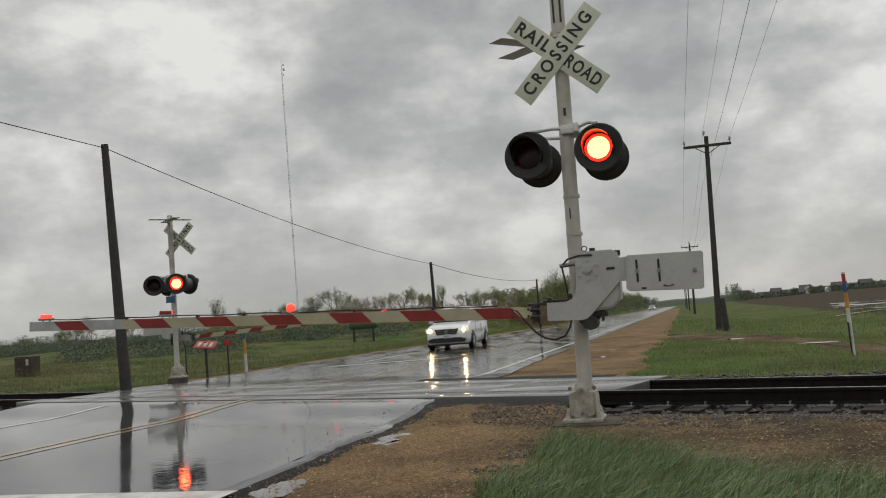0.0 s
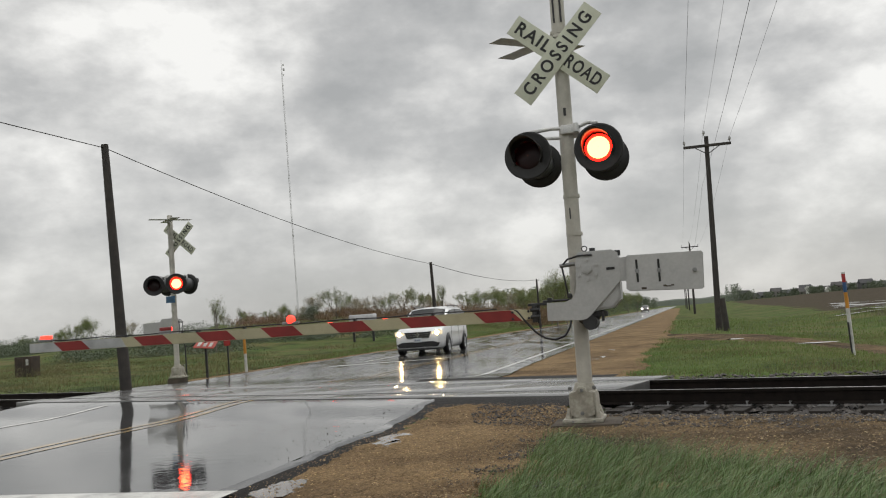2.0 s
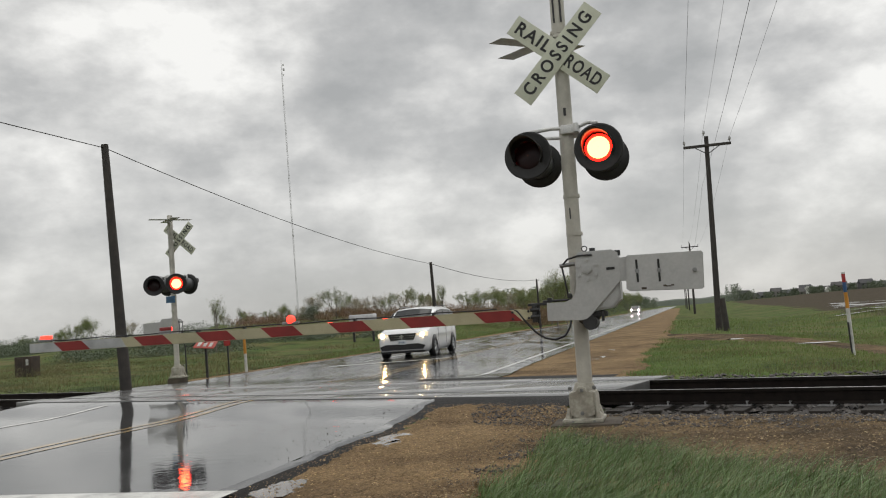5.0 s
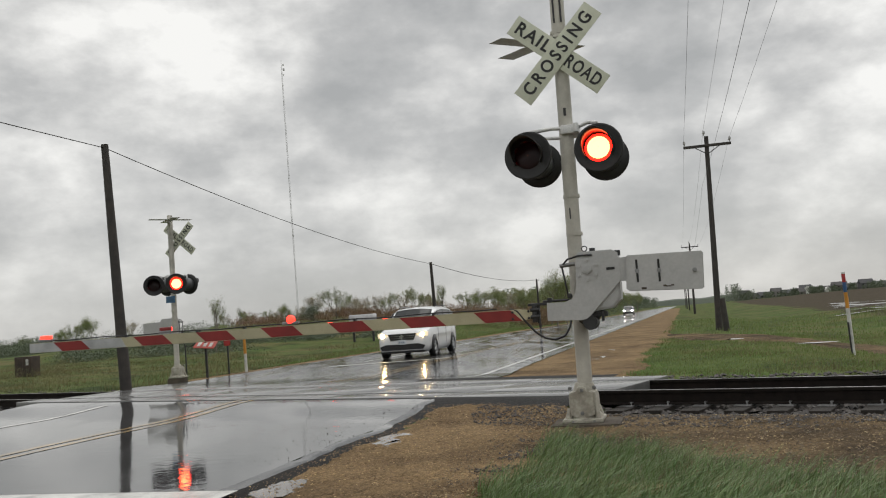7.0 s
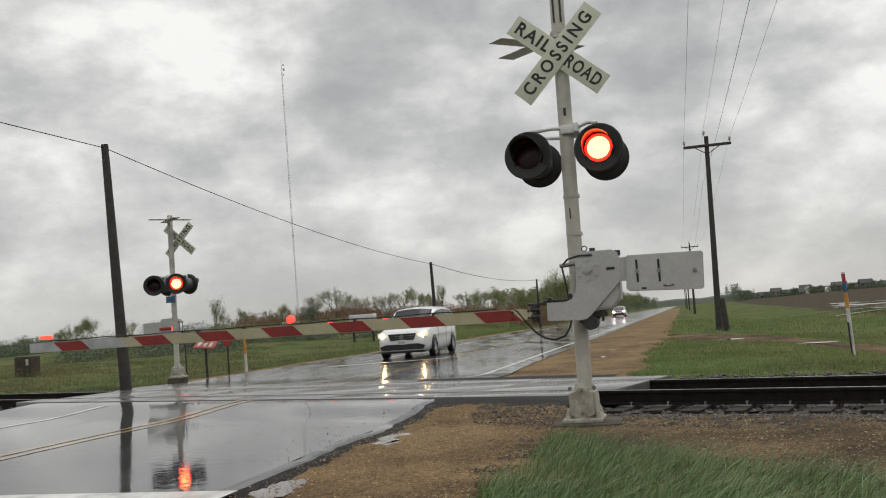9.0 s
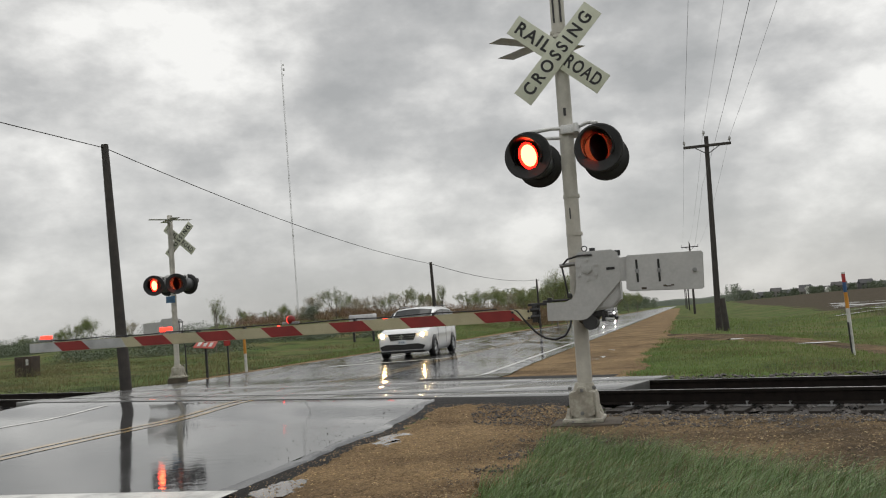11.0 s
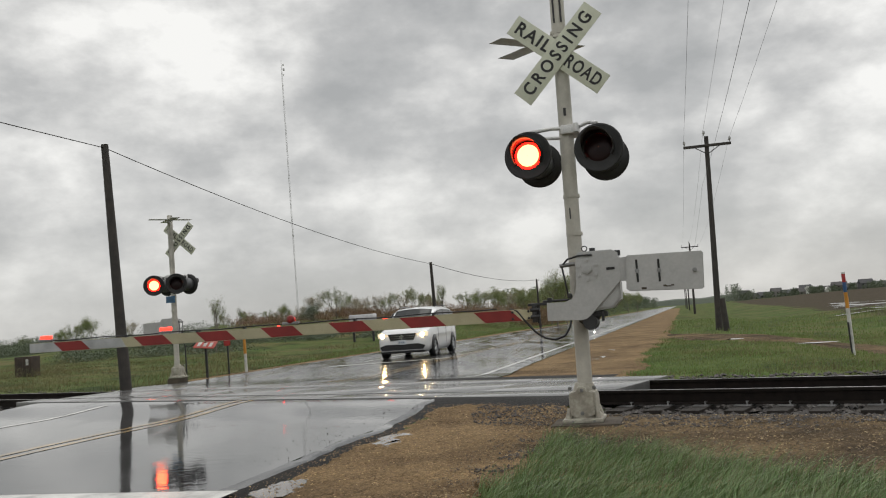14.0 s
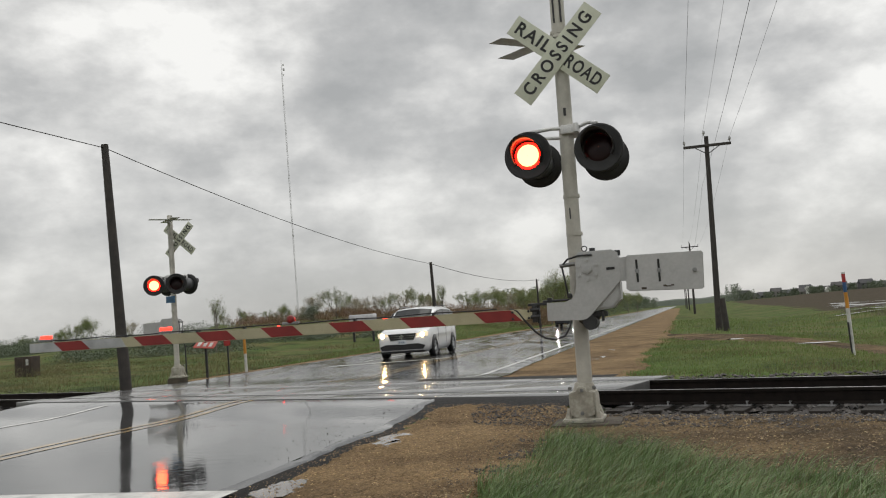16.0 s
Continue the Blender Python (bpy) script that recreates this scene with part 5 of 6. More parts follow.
def build_sheets():
    over = lambda h: (lambda x, y: ground_z(x, y) + h)
    sheet("gravel_verge", (-10, 9.5, -16, 13.5), 0.07, near_gravel, lambda x, y: ground_z(x, y) + 0.042 - 0.034 * (1 - smooth(0.1, 0.6, right_of(x, y) - right_edge(along(x, y)))), M["gravel"], "wet tan gravel verge beside the road", "gravel", 0.022, sink=0.05)
    sheet("muddy_ground", (-10, 9.5, -16, 13.5), 0.09, lambda x, y: near_gravel(x, y) and off_track(x, y) > -6.2 + 0.5 * noise.noise((x * 0.9, y * 0.9, 12)) and x < 10 + noise.noise((y, x, 0)) and right_of(x, y) > -1.45 + 0.45 * noise.noise((x * 1.1, y * 1.1, 3)) + 0.3 * noise.noise((x * 5, y * 5, 3)) and off_track(x, y) < -1.9, over(0.049), M["mud"], "dark wet mud and stones beside the track", "ground", 0.022, sink=0.03)
    sheet("asphalt_apron", (-13, -2, -2.35, 2.6), 0.06, lambda x, y: (-2.22 + 0.1 * noise.noise((x * 2, y * 2, 1)) < off_track(x, y) < -1.38 and -3.7 < right_of(x, y) < -1.45 + 0.2 * noise.noise((x * 2, y, 0))) or (1.44 < off_track(x, y) < 2.3 + 0.15 * noise.noise((x, y, 6)) and -5 < right_of(x, y) < -1.15), lambda x, y: road_z(x, y) + 0.003 - 0.06 * smooth(1.4, 2.3, -off_track(x, y)), M["edge"], "dark wet asphalt apron along the crossing panels", "pavement", 0.0, ud)
    sheet("gravel_shoulder", (15, 60, -4.8, 0.6), 0.1, far_shoulder, over(0.035), M["gravel"], "wide wet tan gravel shoulder beyond the tracks", "gravel", 0.006, ar, sink=0.05)
    sheet("gravel_shoulder", (59.9, 320, -4.8, 0.6), 0.3, far_shoulder, over(0.035), M["gravel"], "wide wet tan gravel shoulder beyond the tracks", "gravel", 0.006, ar, sink=0.05)
    sheet("gravel_shoulder", (24, 320, -17.5, -11), 0.22, lambda x, y: -1.35 + 0.3 * noise.noise((x * 0.5, y * 0.5, 1)) < right_of(x, y) - left_edge(along(x, y)) < 0.1, over(0.035), M["gravel"], "narrow gravel strip at the road edge", "gravel", 0.01, ar, sink=0.05)
    sheet("dirt_lane", (2, 60, -2, 40), 0.3, lane, over(0.03), M["mud"], "wet muddy farm lane with puddles", "dirt road", 0.02, ar, sink=0.03)
    pools = [(8.92, -3.06, 0.36, 0.16), (8.55, -2.95, 0.22, 0.07), (6.3, -3.08, 0.32, 0.22), (23.6, -2.3, 0.7, 0.22), (20.6, -1.75, 0.3, 0.14), (27.8, -2.2, 0.6, 0.14)]
    lanes = [(26.9, 3.6, 0.3, 0.5), (30.5, 1.6, 0.45, 0.3)]
    for k, (a0, r0, la, lr) in enumerate(pools + lanes):
        near = a0 < 12
        x0, y0 = ar(a0, r0)
        level = max(ground_z(*ar(a0 + i * la * 0.5, r0 + j * lr * 0.5)) for i in (-1, 0, 1) for j in (-1, 0, 1)) + (0.036 if near else 0.034)

        def inside(x, y):
            p, q = (along(x, y) - a0) / la, (right_of(x, y) - r0) / lr
            return p * p + q * q < 1 + 0.9 * noise.noise((x * 2.2 / lr * 0.3, y * 2.2 / lr * 0.3, k))
        sheet("puddle", (a0 - la * 1.5, a0 + la * 1.5, r0 - lr * 1.5, r0 + lr * 1.5), 0.03 if near else 0.09, inside, lambda x, y: level, M["puddle"], "shallow puddle of muddy rainwater", "puddle", 0.0, ar)
    sheet("field_water", (64, 125, 8, 60), 0.5, lambda x, y: right_of(x, y) > 0.158 * along(x, y) + 2.0 * noise.noise((x * 0.15, y * 0.15, 4)) and noise.noise((along(x, y) * 0.16, right_of(x, y) * 0.07, 8)) + 0.35 * noise.noise((along(x, y) * 0.6, right_of(x, y) * 0.3, 2)) > 0.12, over(0.05), M["puddle"], "standing rainwater on the ploughed field", "water", 0.0, ar)


TUFTS = []


def stone_scatter(name, count, area, inside, level, lo, hi, mat, label, seed):
    """Loose stones, each a squashed lump with its own facets."""
    rng = random.Random(seed)
    base = [(1, 0, 0.1), (0.3, 0.95, 0), (-0.8, 0.6, 0.1), (-0.8, -0.6, 0), (0.3, -0.95, 0.1), (0.1, 0.1, 0.75), (-0.1, 0, -0.6)]
    tris = [(0, 1, 5), (1, 2, 5), (2, 3, 5), (3, 4, 5), (4, 0, 5), (1, 0, 6), (2, 1, 6), (3, 2, 6), (4, 3, 6), (0, 4, 6)]
    verts, faces = [], []
    x0, x1, y0, y1 = area
    made = 0
    while made < count:
        x, y = rng.uniform(x0, x1), rng.uniform(y0, y1)
        if not inside(x, y):
            count -= 0.3
            continue
        made += 1
        size = lo + (hi - lo) * rng.random() ** 2.2
        turn = rng.uniform(0, 6.28)
        c, s_ = math.cos(turn), math.sin(turn)
        z = level(x, y)
        k = len(verts)
        for bx, by, bz in base:
            bx, by, bz = bx * rng.uniform(0.7, 1.2), by * rng.uniform(0.6, 1.1), bz * rng.uniform(0.7, 1.2)
            verts.append((x + size * (bx * c - by * s_), y + size * (bx * s_ + by * c), z + size * (bz * 0.8 + 0.2)))
        faces += [(a + k, b + k, d + k) for a, b, d in tris]
    tagged(new(name, raw(name, verts, faces, mat)), label, "gravel", kind="stuff")


def blades(name, count, area, inside, lo, hi, width, label, seed, segments=3, lean=(0.25, -0.1), mat="blade", clump=2.5):
    rng = np.random.default_rng(seed)
    x0, x1, y0, y1 = area
    verts, faces = [], []
    made = tries = 0
    while made < count and tries < count * 6:
        tries += 1
        x, y = rng.uniform(x0, x1), rng.uniform(y0, y1)
        if not inside(x, y):
            continue
        patch = 0.5 + 0.5 * noise.noise((x * clump, y * clump, 2))
        if rng.random() > 0.35 + patch:
            continue
        made += 1
        h = (lo + (hi - lo) * rng.random() ** 1.4) * (0.6 + 0.7 * patch)
        turn = rng.uniform(0, 6.28)
        wx, wy = math.cos(turn) * width * 0.5, math.sin(turn) * width * 0.5
        bend = rng.uniform(0.5, 1.9) if segments == 4 else rng.uniform(0.15, 1.1)
        dx, dy = lean[0] + rng.normal(0, 0.35), lean[1] + rng.normal(0, 0.35)
        z = ground_z(x, y) - 0.01
        k = len(verts)
        for i in range(segments):
            f = i / segments
            w = 1 - f * 0.75
            px, py, pz = x + dx * h * bend * f * f, y + dy * h * bend * f * f, z + h * f * (1 - 0.25 * bend * f)
            verts.append((px - wx * w, py - wy * w, pz))
            verts.append((px + wx * w, py + wy * w, pz))
        verts.append((x + dx * h * bend, y + dy * h * bend, z + h * (1 - 0.25 * bend)))
        for i in range(segments - 1):
            faces.append((k + 2 * i, k + 2 * i + 1, k + 2 * i + 3, k + 2 * i + 2))
        faces.append((k + 2 * segments - 2, k + 2 * segments - 1, k + 2 * segments))
    return tagged(new(name, raw(name, verts, faces, M[mat])), label, "grass", kind="stuff")


M["stone_mud"] = material("muddy_stone", (0.31, 0.222, 0.12), (0.095, 0.072, 0.05), rough=0.5, random_value=1.2, spec=0.25)
M["blade_meadow"] = material("meadow_blade", (0.15, 0.228, 0.064), (0.21, 0.23, 0.09), rough=0.6, spec=0.25, scale=0.4, fine=5, random_value=0.3, grain=0.1)
M["blade_left"] = material("rank_meadow_blade", (0.048, 0.075, 0.027), (0.11, 0.102, 0.048), rough=0.7, spec=0.15, scale=0.22, fine=5, random_value=0.15, grain=0.1)
M["blade_dry"] = material("dry_grass_blade", (0.20, 0.16, 0.07), (0.12, 0.13, 0.05), rough=0.6, scale=0.5, fine=5, random_value=0.35, grain=0.1)


def build_verges():
    build_sheets()
    stone_scatter("loose_gravel", 16000, (-3.5, 7, 4.5, 12.5), lambda x, y: near_gravel(x, y) and not near_grass(x, y) and right_of(x, y) < -0.9, lambda x, y: ground_z(x, y) + 0.046, 0.0035, 0.012, M["stone_tan"], "loose wet tan gravel stones", 5)
    stone_scatter("mud_stones", 34000, (-0.5, 9, 3.5, 12), lambda x, y: right_of(x, y) > -1.9 and off_track(x, y) < -2.4 and not near_grass(x, y), lambda x, y: ground_z(x, y) + 0.058, 0.004, 0.0135, M["stone_mud"], "brown wet stones in the mud beside the track", 9)
    stone_scatter("loose_ballast", 24000, (0.0, 12, 4, 16), lambda x, y: right_of(x, y) > -1.3 and -3.1 < off_track(x, y) < 2.6, lambda x, y: max(ground_z(x, y) + 0.03, -0.252 + 0.13 * smooth(1.8, 3.0, abs(off_track(x, y)))), 0.015, 0.06, M["stone_dark"], "loose dark wet ballast stones", 6)
    stone_scatter("loose_ballast", 2500, (-22, -7, 15, 28), lambda x, y: right_of(x, y) < -13.2 and -3.0 < off_track(x, y) < 2.6, lambda x, y: ground_z(x, y) + 0.035, 0.025, 0.07, M["stone_dark"], "loose dark wet ballast stones", 7)
    stone_scatter("loose_gravel", 4500, (0.2, 4, 8, 12), lambda x, y: -3.6 < off_track(x, y) < -2.2 and right_of(x, y) > -2.6, lambda x, y: ground_z(x, y) + 0.05, 0.007, 0.024, M["stone_dark"], "dark stones spilled round the signal footing", 8)
    stone_scatter("loose_grit", 420, (-3.2, 0.2, 8.0, 12.2), lambda x, y: -1.0 < right_of(x, y) - right_edge(along(x, y)) < -0.06 and random.Random(int(x * 9173 + y * 771)).random() < 1.0 + right_of(x, y) - right_edge(along(x, y)), lambda x, y: road_z(x, y) + 0.002, 0.004, 0.012, M["stone_dark"], "dark grit washed onto the wet asphalt edge", 21)
    patches = [(1.02, 8.4, 0.30), (0.55, 7.6, 0.22), (0.3, 7.0, 0.16), (1.3, 7.9, 0.16), (0.75, 6.2, 0.2)]
    stone_scatter("dark_gravel", 2600, (0.0, 2.0, 5.5, 9.5), lambda x, y: any(math.hypot(x - p, (y - q) * 0.8) < s * (1 + 0.8 * noise.noise((x * 4, y * 4, 1))) for p, q, s in patches), lambda x, y: ground_z(x, y) + 0.05, 0.005, 0.02, M["stone_dark"], "patches of dark stones on the tan gravel", 23)
    for seed, i, j in ((n, n % 7, n // 7) for n in range(63)):
        cell = (-0.5 + 0.86 * i, 0.36 + 0.86 * i, 2.6 + 0.77 * j, 3.37 + 0.77 * j)
        share = sum(near_grass(cell[0] + 0.86 * (p + 0.5) / 6, cell[2] + 0.77 * (q + 0.5) / 6) for p in range(6) for q in range(6)) / 36
        if share == 0:
            continue
        for tuft in (blades("long_grass", int(1450 * share), cell, near_grass, 0.10, 0.36, 0.0065, "long wet green grass bent by the wind", 100 + seed, 4, (0.5, -0.05)), blades("long_grass", int(110 * share), cell, near_grass, 0.10, 0.30, 0.005, "pale dry stems among the green grass", 200 + seed, 4, (0.5, -0.05), mat="blade_dry")):
            x, y = (cell[0] + cell[1]) / 2, (cell[2] + cell[3]) / 2
            z = ground_z(x, y)
            tuft.data.transform(Matrix.Translation((-x, -y, -z)))
            tuft.matrix_basis = pose(x, y, z)
            TUFTS.append((tuft, x, y, z))
    right = lambda x, y: right_of(x, y) > -1.2 and off_track(x, y) > 2.3 and not lane(x, y) and not far_shoulder(x + 0.22 * RN.x, y + 0.22 * RN.y)
    blades("verge_grass", 42000, (1.5, 16, 12, 34), right, 0.03, 0.12, 0.012, "short green verge grass beyond the tracks", 13, 2, mat="blade_meadow", clump=0.8)
    blades("verge_grass", 14000, (6, 34, 30, 70), right, 0.08, 0.25, 0.03, "green verge grass along the road", 14, 2, mat="blade_meadow", clump=0.5)
    blades("verge_grass", 9000, (1.5, 16, 12, 34), lambda x, y: right(x, y) and noise.noise((x * 0.5, y * 0.5, 31)) + 0.5 * (1 - smooth(2.3, 4.5, off_track(x, y))) > 0.15, 0.03, 0.13, 0.012, "tan dead grass among the green beside the track", 18, 2, mat="blade_dry", clump=0.8)
    left = lambda x, y: right_of(x, y) < left_edge(along(x, y)) - 1.1 and off_track(x, y) > 2.2
    blades("meadow_grass", 36000, (-26, 4, 18, 60), lambda x, y: left(x, y) and noise.noise((x * 0.22, y * 0.22, 9)) > -0.25, 0.03, 0.11, 0.012, "tall uneven meadow grass", 15, 2, mat="blade_left", clump=0.35)
    blades("verge_grass", 16000, (-8, 22, 36, 95), lambda x, y: -11 < right_of(x, y) - left_edge(along(x, y)) < -1.2, 0.08, 0.22, 0.035, "bright green roadside grass along the far verge", 17, 2, mat="blade_meadow", clump=0.4)
    blades("meadow_grass", 9000, (-32, 4, 20, 75), lambda x, y: left(x, y) and noise.noise((x * 0.16, y * 0.16, 21)) > 0.12, 0.15, 0.6, 0.016, "straw-coloured dead stems in the meadow", 16, 2, mat="blade_dry", clump=0.3)


# ---- trees, brush, houses, distance ----
M["bark"] = material("grey_bark", (0.19, 0.165, 0.14), (0.14, 0.12, 0.10), rough=0.8, scale=5, bump=0.01)
M["leaf"] = material("spring_leaves", (0.195, 0.245, 0.095), (0.25, 0.26, 0.125), rough=0.7, spec=0.15, scale=0.6, fine=3, random_value=0.6)
M["leaf_dark"] = material("dark_leaves", (0.085, 0.115, 0.06), (0.10, 0.125, 0.075), rough=0.6, scale=0.6, fine=3, random_value=0.5)
M["leaf_pale"] = material("budding_leaves", (0.32, 0.29, 0.18), (0.28, 0.24, 0.16), rough=0.6, scale=0.6, fine=3, random_value=0.6)
M["brush"] = material("red_brown_twigs", (0.27, 0.17, 0.115), (0.20, 0.155, 0.095), rough=0.9, spec=0.1, scale=0.3, fine=3, random_value=0.6)
# greyed green: the ridge's haze is put into its colour
M["far_green"] = material("hazed_distant_wood", (0.075, 0.092, 0.07), (0.10, 0.115, 0.085), rough=0.9, scale=0.02, fine=0.3)


def tree(height, spread, leaves, mat, seed, airy=0.5):
    """A tree with forked limbs and a loose crown; stands at the origin."""
    rng = random.Random(seed)
    t = thing("tree", "", "tree")
    s = Shape()
    tips = []

    def grow(p, way, length, r, level):
        q = p + way * length
        s.rod(p, q, r, r * 0.62, 5 if level else 7, False)
        if level >= 2:
            tips.append((p, q))
        if level == 4:
            return
        for k in range(3 if level < 3 else 2):
            turn = Vector((rng.gauss(0, 1), rng.gauss(0, 1), rng.gauss(0.35, 0.5))).normalized()
            grow(p.lerp(q, rng.uniform(0.6, 1.0)), (way * (1.1 - spread * 0.5) + turn * spread).normalized(), length * rng.uniform(0.55, 0.85), r * 0.55, level + 1)

    grow(Vector((0, 0, -0.1)), Vector((rng.gauss(0, 0.06), rng.gauss(0, 0.06), 1)).normalized(), height * 0.15, height * 0.0065, 0)
    top = max(q.z for p, q in tips)
    k = height / top
    bmesh.ops.scale(s.bm, vec=(k, k, k), verts=s.bm.verts)
    part("trunk", s, M["bark"], t, "bare grey limbs")
    verts, faces = [], []
    for n in range(leaves):
        p, q = rng.choice(tips)
        c = (p.lerp(q, rng.random()) + Vector((rng.gauss(0, 1), rng.gauss(0, 1), rng.gauss(0, 1))) * height * 0.024 * airy) * k
        size = height * rng.uniform(0.004, 0.0085)
        a, b = Vector((rng.gauss(0, 1), rng.gauss(0, 1), rng.gauss(0, 1))).normalized(), Vector((rng.gauss(0, 1), rng.gauss(0, 1), rng.gauss(0, 1))).normalized()
        i = len(verts)
        verts += [c - a * size, c + b * size * 0.7, c + a * size, c - b * size * 0.7]
        faces.append((i, i + 1, i + 2, i + 3))
    part("crown", raw("crown", [v[:] for v in verts], faces, mat), None, t, "loose crown of small spring leaves")
    return t


def sight(x, dist):
    """A place on the land on the bearing of picture column x."""
    a = math.atan((x - 793) / 1550)
    return dist * math.sin(a), dist * math.cos(a)


def thicket(name, mat, label, places, each, leaf, spread, seed):
    """Clumps of small leaves or twigs, denser low down, with a ragged top."""
    rng = np.random.default_rng(seed)
    verts = []
    for px, py, tall in places:
        z = ground_z(px, py) - 0.1
        h = tall * rng.random(each) ** 0.75
        taper = spread * np.sqrt(np.maximum(0.08, 1.05 - (h / tall) ** 1.6))
        c = np.stack([px + rng.normal(0, 0.55, each) * taper, py + rng.normal(0, 0.5, each) * taper, z + h], 1)
        a = rng.normal(0, 1, (each, 3))
        b = rng.normal(0, 1, (each, 3))
        a *= (leaf * rng.uniform(0.6, 1.5, each) / np.linalg.norm(a, axis=1))[:, None]
        b *= (leaf * rng.uniform(0.4, 0.9, each) / np.linalg.norm(b, axis=1))[:, None]
        if mat in ("brush", "blade_dry"):
            twig = rng.random(each) < 0.6
            a[twig] = a[twig] * 0.3 + np.array([0, 0, leaf * 3.2])
            b[twig] *= 0.25
        verts.append(np.stack([c - a, c + b, c + a, c - b], 1).reshape(-1, 3))
    verts = np.concatenate(verts)
    faces = np.arange(len(verts)).reshape(-1, 4)
    tagged(new(name, raw(name, verts.tolist(), faces.tolist(), M[mat])), label, "shrubs", kind="stuff")


def build_trees():
    kinds = [
        (tree(6.0, 0.46, 8500, M["leaf"], 1), "young tree with sparse light green spring leaves"),
        (tree(6.0, 0.42, 6500, M["leaf_pale"], 2, 0.6), "young budding tree with pale thin crown"),
        (tree(6.0, 0.58, 16000, M["leaf"], 3, 0.9), "rounded light green tree at the meadow edge"),
        (tree(6.0, 0.32, 2600, M["leaf"], 4, 0.5), "slender half-bare sapling in the meadow"),
        (tree(6.0, 0.72, 16000, M["leaf_dark"], 5, 1.0), "dense dark green bush-like tree"),
    ]
    first = set()
    rows = [(165, 565, 130, 2), (132, 578, 130, 0), (105, 588, 140, 2), (45, 600, 160, 2), (235, 568, 120, 1), (262, 572, 130, 0), (382, 526, 75, 3), (425, 545, 100, 3), (440, 552, 105, 0), (402, 556, 110, 1), (500, 540, 105, 2), (478, 550, 110, 0), (538, 538, 105, 1), (566, 534, 95, 4), (558, 520, 115, 1), (596, 511, 100, 0), (630, 524, 105, 1), (648, 522, 110, 1), (668, 519, 110, 1), (690, 518, 108, 0), (712, 516, 112, 1), (738, 508, 100, 0), (758, 516, 110, 1), (786, 500, 100, 3), (770, 520, 115, 0), (828, 517, 105, 0), (848, 513, 110, 2), (874, 511, 112, 2), (905, 514, 118, 1), (932, 510, 110, 2), (960, 516, 120, 0), (985, 480, 90, 2), (1003, 496, 95, 2), (975, 500, 100, 0), (1112, 517, 175, 2), (1128, 518, 190, 2), ]
    rng = random.Random(3)
    for x, top, dist, k in rows:
        px, py = sight(x, dist)
        z = ground_z(px, py)
        horizon = 540 + (1206 - x) * 0.07
        height = max(2.2, 1.1 - z + (horizon - top) * dist / 1550)
        base, label = kinds[k]
        m = Matrix.Translation((px, py, z - 0.05)) @ Matrix.Rotation(rng.uniform(0, 6.28), 4, "Z")
        if k in first:
            ob = copy_thing(base, m)
        else:
            ob = base
            ob.matrix_basis = m
            first.add(k)
        wide = rng.uniform(0.85, 1.15)
        ob.scale = (height / 6.0 * wide, height / 6.0 * wide, height / 6.0)
        tagged(ob, label, "tree", "trees round the meadow")
    # brush along the meadow's far edge, hedges down the road and before the far houses
    rng = random.Random(9)

    def spots(n, x_range, dist_range, lo, hi, clear=3.0):
        out = []
        for c in range(n):
            x, dist = rng.uniform(*x_range), rng.uniform(*dist_range)
            px, py = sight(x, dist)
            if right_of(px, py) < left_edge(along(px, py)) - clear:
                out.append((px, py, rng.uniform(lo, hi) * (0.75 + 0.5 * noise.noise((px * 0.12, py * 0.12, 6)))))
        return out

    def hedge(n, a_range, r_range, lo, hi):
        out = []
        for c in range(n):
            k = rng.random() ** 1.6
            px, py = ar(a_range[0] + (a_range[1] - a_range[0]) * k, rng.uniform(*r_range))
            out.append((px, py, rng.uniform(lo, hi) * (1 + 0.5 * k)))
        return out

    def estate(n):
        out = []
        for c in range(n):
            x = rng.choice((1288, 1300, 1316, 1326, 1362, 1383, 1404, 1440, 1448, 1478, 1512, 1541, 1560)) + rng.gauss(0, 5)
            px, py = sight(x, 690 + rng.uniform(-20, 25))
            out.append((px, py, rng.uniform(7.0, 13.5) if x < 1312 else rng.uniform(4.0, 8.0) if x < 1335 else rng.uniform(2.5, 6.0)))
        return out

    thicket("brush", "brush", "reddish brown leafless brush along the meadow edge", spots(1150, (425, 1010), (100, 122), 1.2, 3.1), 150, 0.075, 1.6, 1)
    thicket("green_brush", "leaf", "low green undergrowth before the brush", spots(480, (380, 900), (94, 106), 0.4, 1.6), 150, 0.07, 1.9, 2)
    thicket("dark_brush", "leaf_dark", "dark green thicket at the far meadow edge", spots(600, (-60, 450), (118, 175), 1.2, 3.6) + spots(150, (340, 720), (84, 99), 0.2, 1.0) + spots(170, (120, 440), (74, 100), 0.2, 1.1), 190, 0.075, 2.0, 3)
    thicket("weeds", "blade_dry", "brown dead weeds standing in the meadow", spots(130, (-60, 150), (36, 70), 0.3, 1.0) + spots(160, (60, 560), (48, 90), 0.2, 0.75) + spots(34, (640, 760), (50, 62), 0.2, 0.5, 1.2), 130, 0.022, 0.9, 4)
    thicket("roadside_trees", "leaf_dark", "dense green roadside trees far down the road", hedge(330, (150, 640), (-32, -15.5), 3.2, 5.2), 260, 0.15, 1.9, 5)
    thicket("roadside_trees", "leaf", "light green roadside bushes far down the road", hedge(130, (120, 300), (-26, -15), 2.6, 4.6), 240, 0.12, 1.5, 6)
    thicket("estate_trees", "leaf_dark", "dark trees among the far houses", estate(150), 160, 0.3, 2.6, 7)
    # distant wooded ridge all round
    verts, faces = [], []
    n = 720
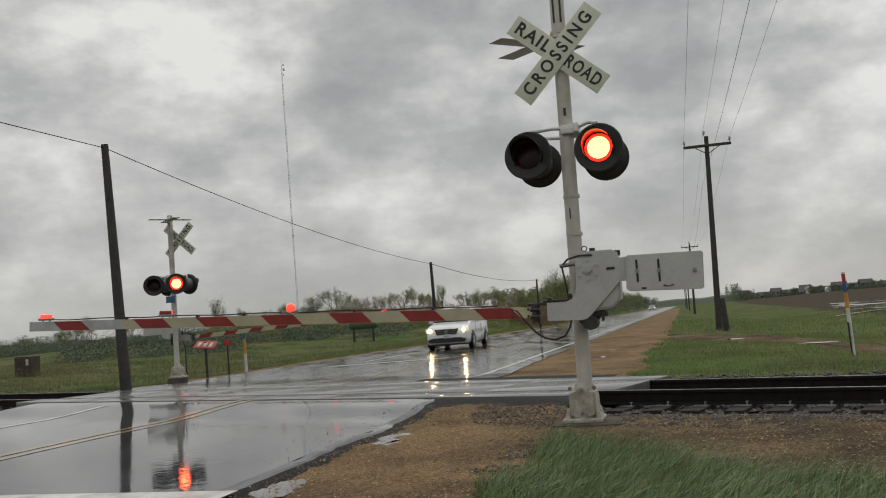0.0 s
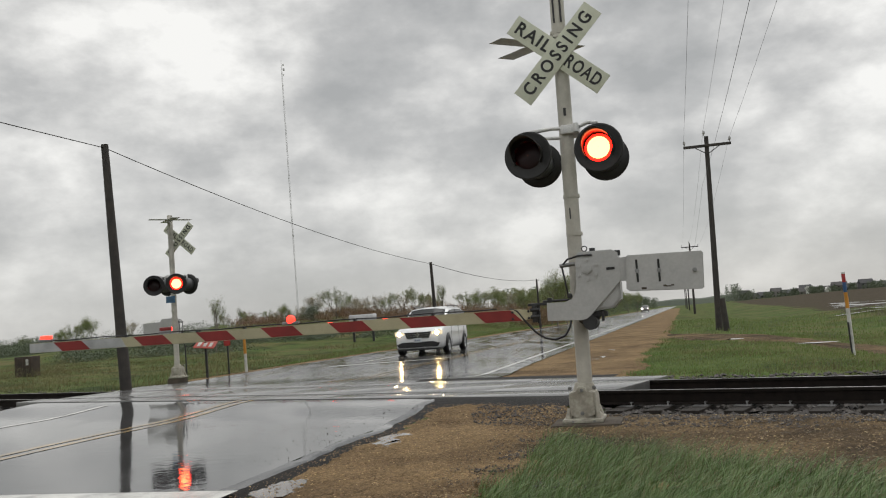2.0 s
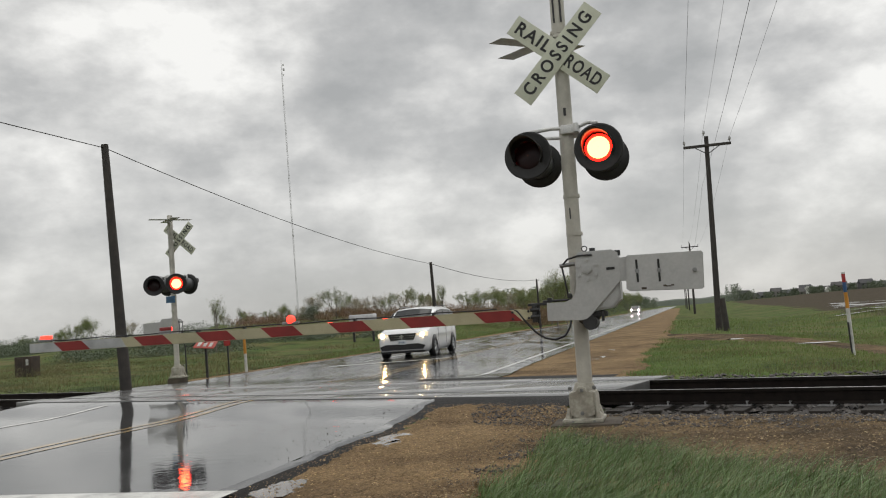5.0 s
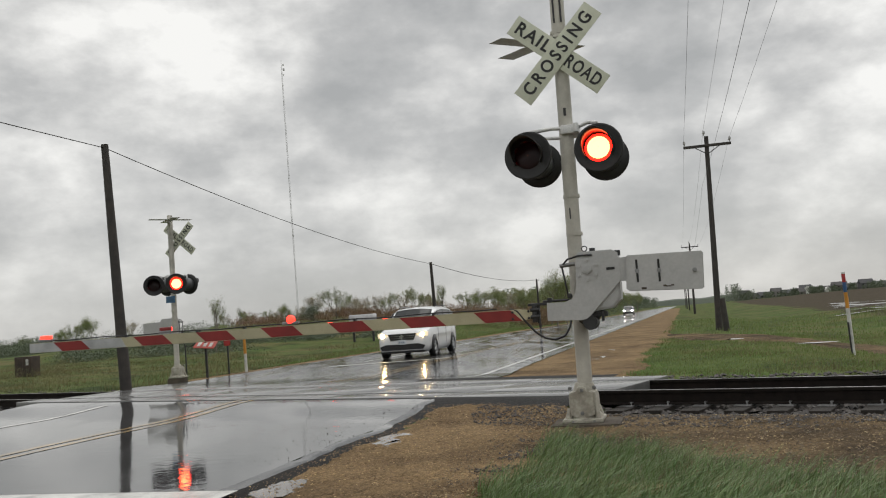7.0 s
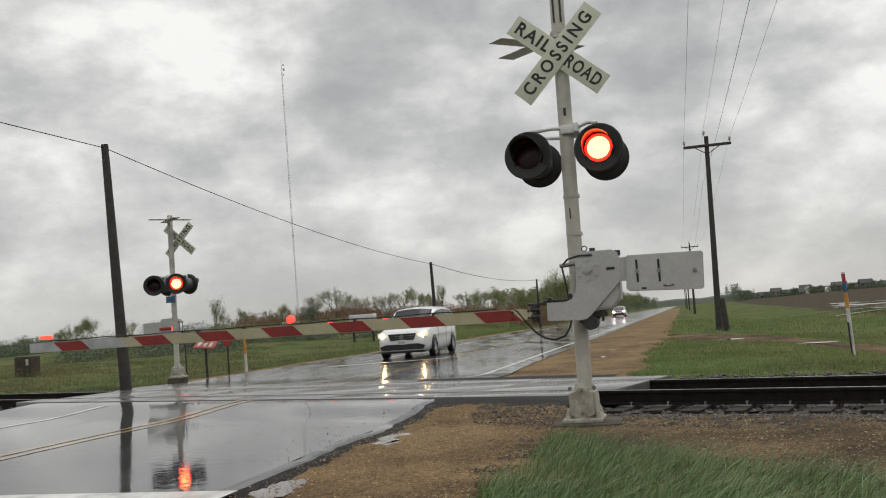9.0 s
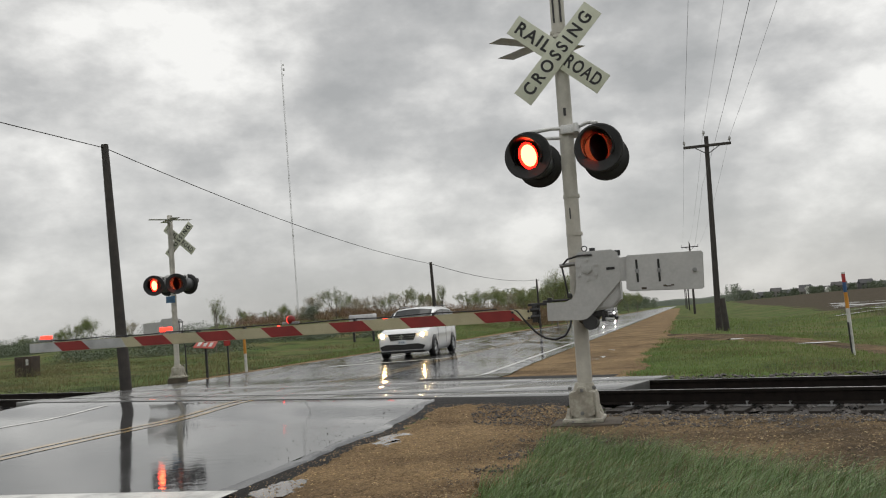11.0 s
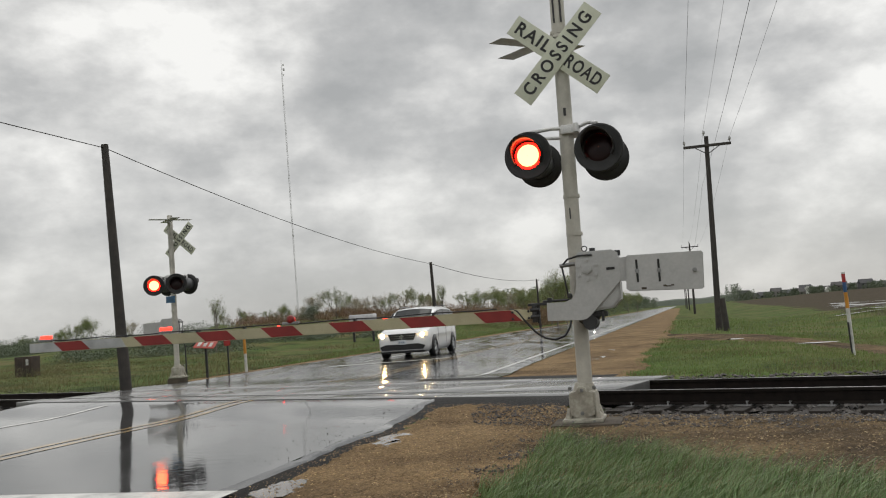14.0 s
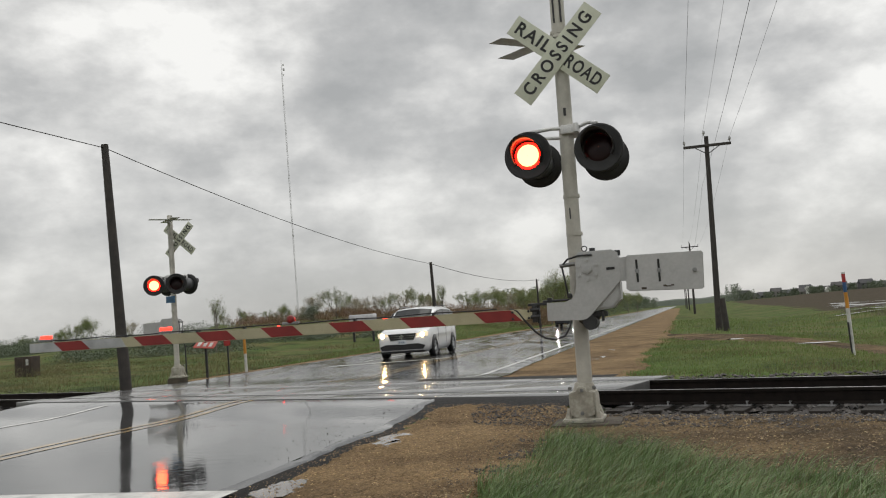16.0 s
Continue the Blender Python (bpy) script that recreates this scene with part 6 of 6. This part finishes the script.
    for i in range(n):
        a = 2 * math.pi * i / n
        h = 8 + 5 * noise.noise((math.cos(a) * 3, math.sin(a) * 3, 0)) + 2.5 * noise.noise((math.cos(a) * 30, math.sin(a) * 30, 2)) + 1.2 * noise.noise((math.cos(a) * 110, math.sin(a) * 110, 2)) + 10 * smooth(0.3, 0.62, a) * (1 - smooth(1.2, 2.0, a))
        for r, z in ((1150, -3), (1165, h * 0.8), (1190, h), (1260, h - 1), (1400, -3)):
            verts.append((r * math.sin(a), r * math.cos(a), z))
    for i in range(n):
        j = (i + 1) % n
        for k in range(4):
            faces.append((i * 5 + k, j * 5 + k, j * 5 + k + 1, i * 5 + k + 1))
    tagged(new("backdrop", raw("backdrop", verts, faces, M["far_green"])), "low distant wooded ridge along the horizon", "distant hills", kind="structure")


def house(x, dist, wide, storeys, wall_mat, roof_mat, turn, gable):
    px, py = sight(x, dist)
    t = thing("house", "far detached house with a dark pitched roof" if not gable else "far house with a pale front gable", "house", pose(px, py, ground_z(px, py) - 0.3, 0, 0, turn), "houses of the far estate")
    deep, high = 7.0, 2.5 * storeys
    s = Shape()
    s.box(wide, deep, high, (0, 0, high / 2))
    wall = part("wall", s, wall_mat, t)
    rise = 3.0
    s = Shape()
    outline = [(-deep / 2 - 0.4, high), (deep / 2 + 0.4, high), (0, high + rise)]
    s.prism(outline, -wide / 2 - 0.4, wide / 2 + 0.4)
    part("roof", s, roof_mat, t, at=Matrix.Rotation(math.pi / 2, 4, "Z"))
    if gable:
        s = Shape()
        s.prism([(-2.6, 0), (2.6, 0), (2.6, high), (0, high + 2.2), (-2.6, high)], -deep / 2 - 1.6, -deep / 2 + 2.0)
        part("front_gable", s, M["white_line"], t, "pale gable front", at=Matrix.Translation((wide * 0.18, 0, 0)))
    for k in range(int(wide / 3)):
        for f in range(storeys):
            s = Shape()
            s.box(1.0, 0.1, 1.2, (-wide / 2 + 1.6 + k * 3, -deep / 2 - 0.04, 1.3 + 2.5 * f))
            part("window", s, M["car_glass"], t)


def build_houses():
    walls = [material("house_siding", c, rough=0.7, scale=0.5) for c in ((0.13, 0.13, 0.135), (0.17, 0.155, 0.14), (0.10, 0.105, 0.115), (0.22, 0.21, 0.2))]
    roofs = [material("house_shingles", c, rough=0.8, scale=0.8) for c in ((0.075, 0.075, 0.08), (0.09, 0.085, 0.085))]
    rng = random.Random(4)
    for k, x in enumerate((1316, 1338, 1352, 1374, 1392, 1414, 1426, 1456, 1468, 1486, 1504, 1520, 1533, 1549, 1566)):
        house(x, 740 + rng.uniform(-30, 60), rng.choice((8, 9, 11)), 1 if k % 3 else 2, walls[k % 4], roofs[k % 2], rng.uniform(-30, 10), k in (6, 7, 11))


# ---- ties and crossing panels, last ----
def build_ties():
    s = Shape()
    s.box(0.235, 2.62, 0.18, (0, 0, -0.09), bevel=0.012)
    tie_mesh = s.mesh("tie", M["tie"])
    s = Shape()
    for d in (-0.75, 0.75):
        s.box(0.2, 0.34, 0.016, (0, d, 0.008), bevel=0.003)
        for e in (-0.1, 0.1):
            s.rod((0.05, d + e, 0.01), (0.05, d + e, 0.05), 0.011, sides=6)
            s.box(0.03, 0.045, 0.014, (0.05, d + e * 0.85, 0.05))
    plate_mesh = s.mesh("tie_plate", M["bolt"])
    rng = random.Random(2)
    for lo, n in ((-4.6, 50), (-40.0, 44)):
        for k in range(n):
            x, y = ud(lo + 0.505 * k + rng.uniform(-0.02, 0.02), rng.uniform(-0.04, 0.04))
            tie = new("railway_tie", tie_mesh)
            tie.matrix_basis = pose(x, y, -0.192 + rng.uniform(-0.012, 0.0), 0, 0, -math.degrees(TA) + rng.uniform(-1, 1))
            tagged(tie, "dark wet timber railway tie in the ballast", "railway tie", "ties under the rails")
            part("tie_plate", plate_mesh, None, tie, "steel tie plates and spikes")


build_verges()
build_trees()
build_houses()
build_ties()
build_panels()


# ---- what moves ----
def motions():
    for tuft, x, y, z in TUFTS:
        rows = []
        for k in range(42):
            s = 0.4 * k
            gust = 1.0 + 0.6 * math.sin(0.9 * s - 0.5 * x)
            rows.append((s, pose(x, y, z, 1.6 * gust * math.sin(3.7 * s + 1.3 * y), 3.4 * gust * math.sin(4.3 * s - 1.7 * x + 0.8 * y), 0)))
        walk(tuft, rows)
    for lens, phase, at in FLIPS:
        walk(lens, flash_rows(phase, at))
    for arm, pivot, tilt in ARMS:
        walk(arm, [(t, pivot @ pose(0, 0, 0, 0, tilt + lift, 0)) for t, lift in ARM_MOVES])
    walk(van, [(t, car_at(a + 2.6, VAN_R, 2.5)) for t, a in VAN_STOPS])
    roll_wheels(van, VAN_STOPS, 16.0)
    roll_wheels(dark_car, DARK_STOPS, 16.3)
    walk(dark_car, [(t, car_at(a + 2.3, r)) for t, a, r in DARK_STOPS])


motions()
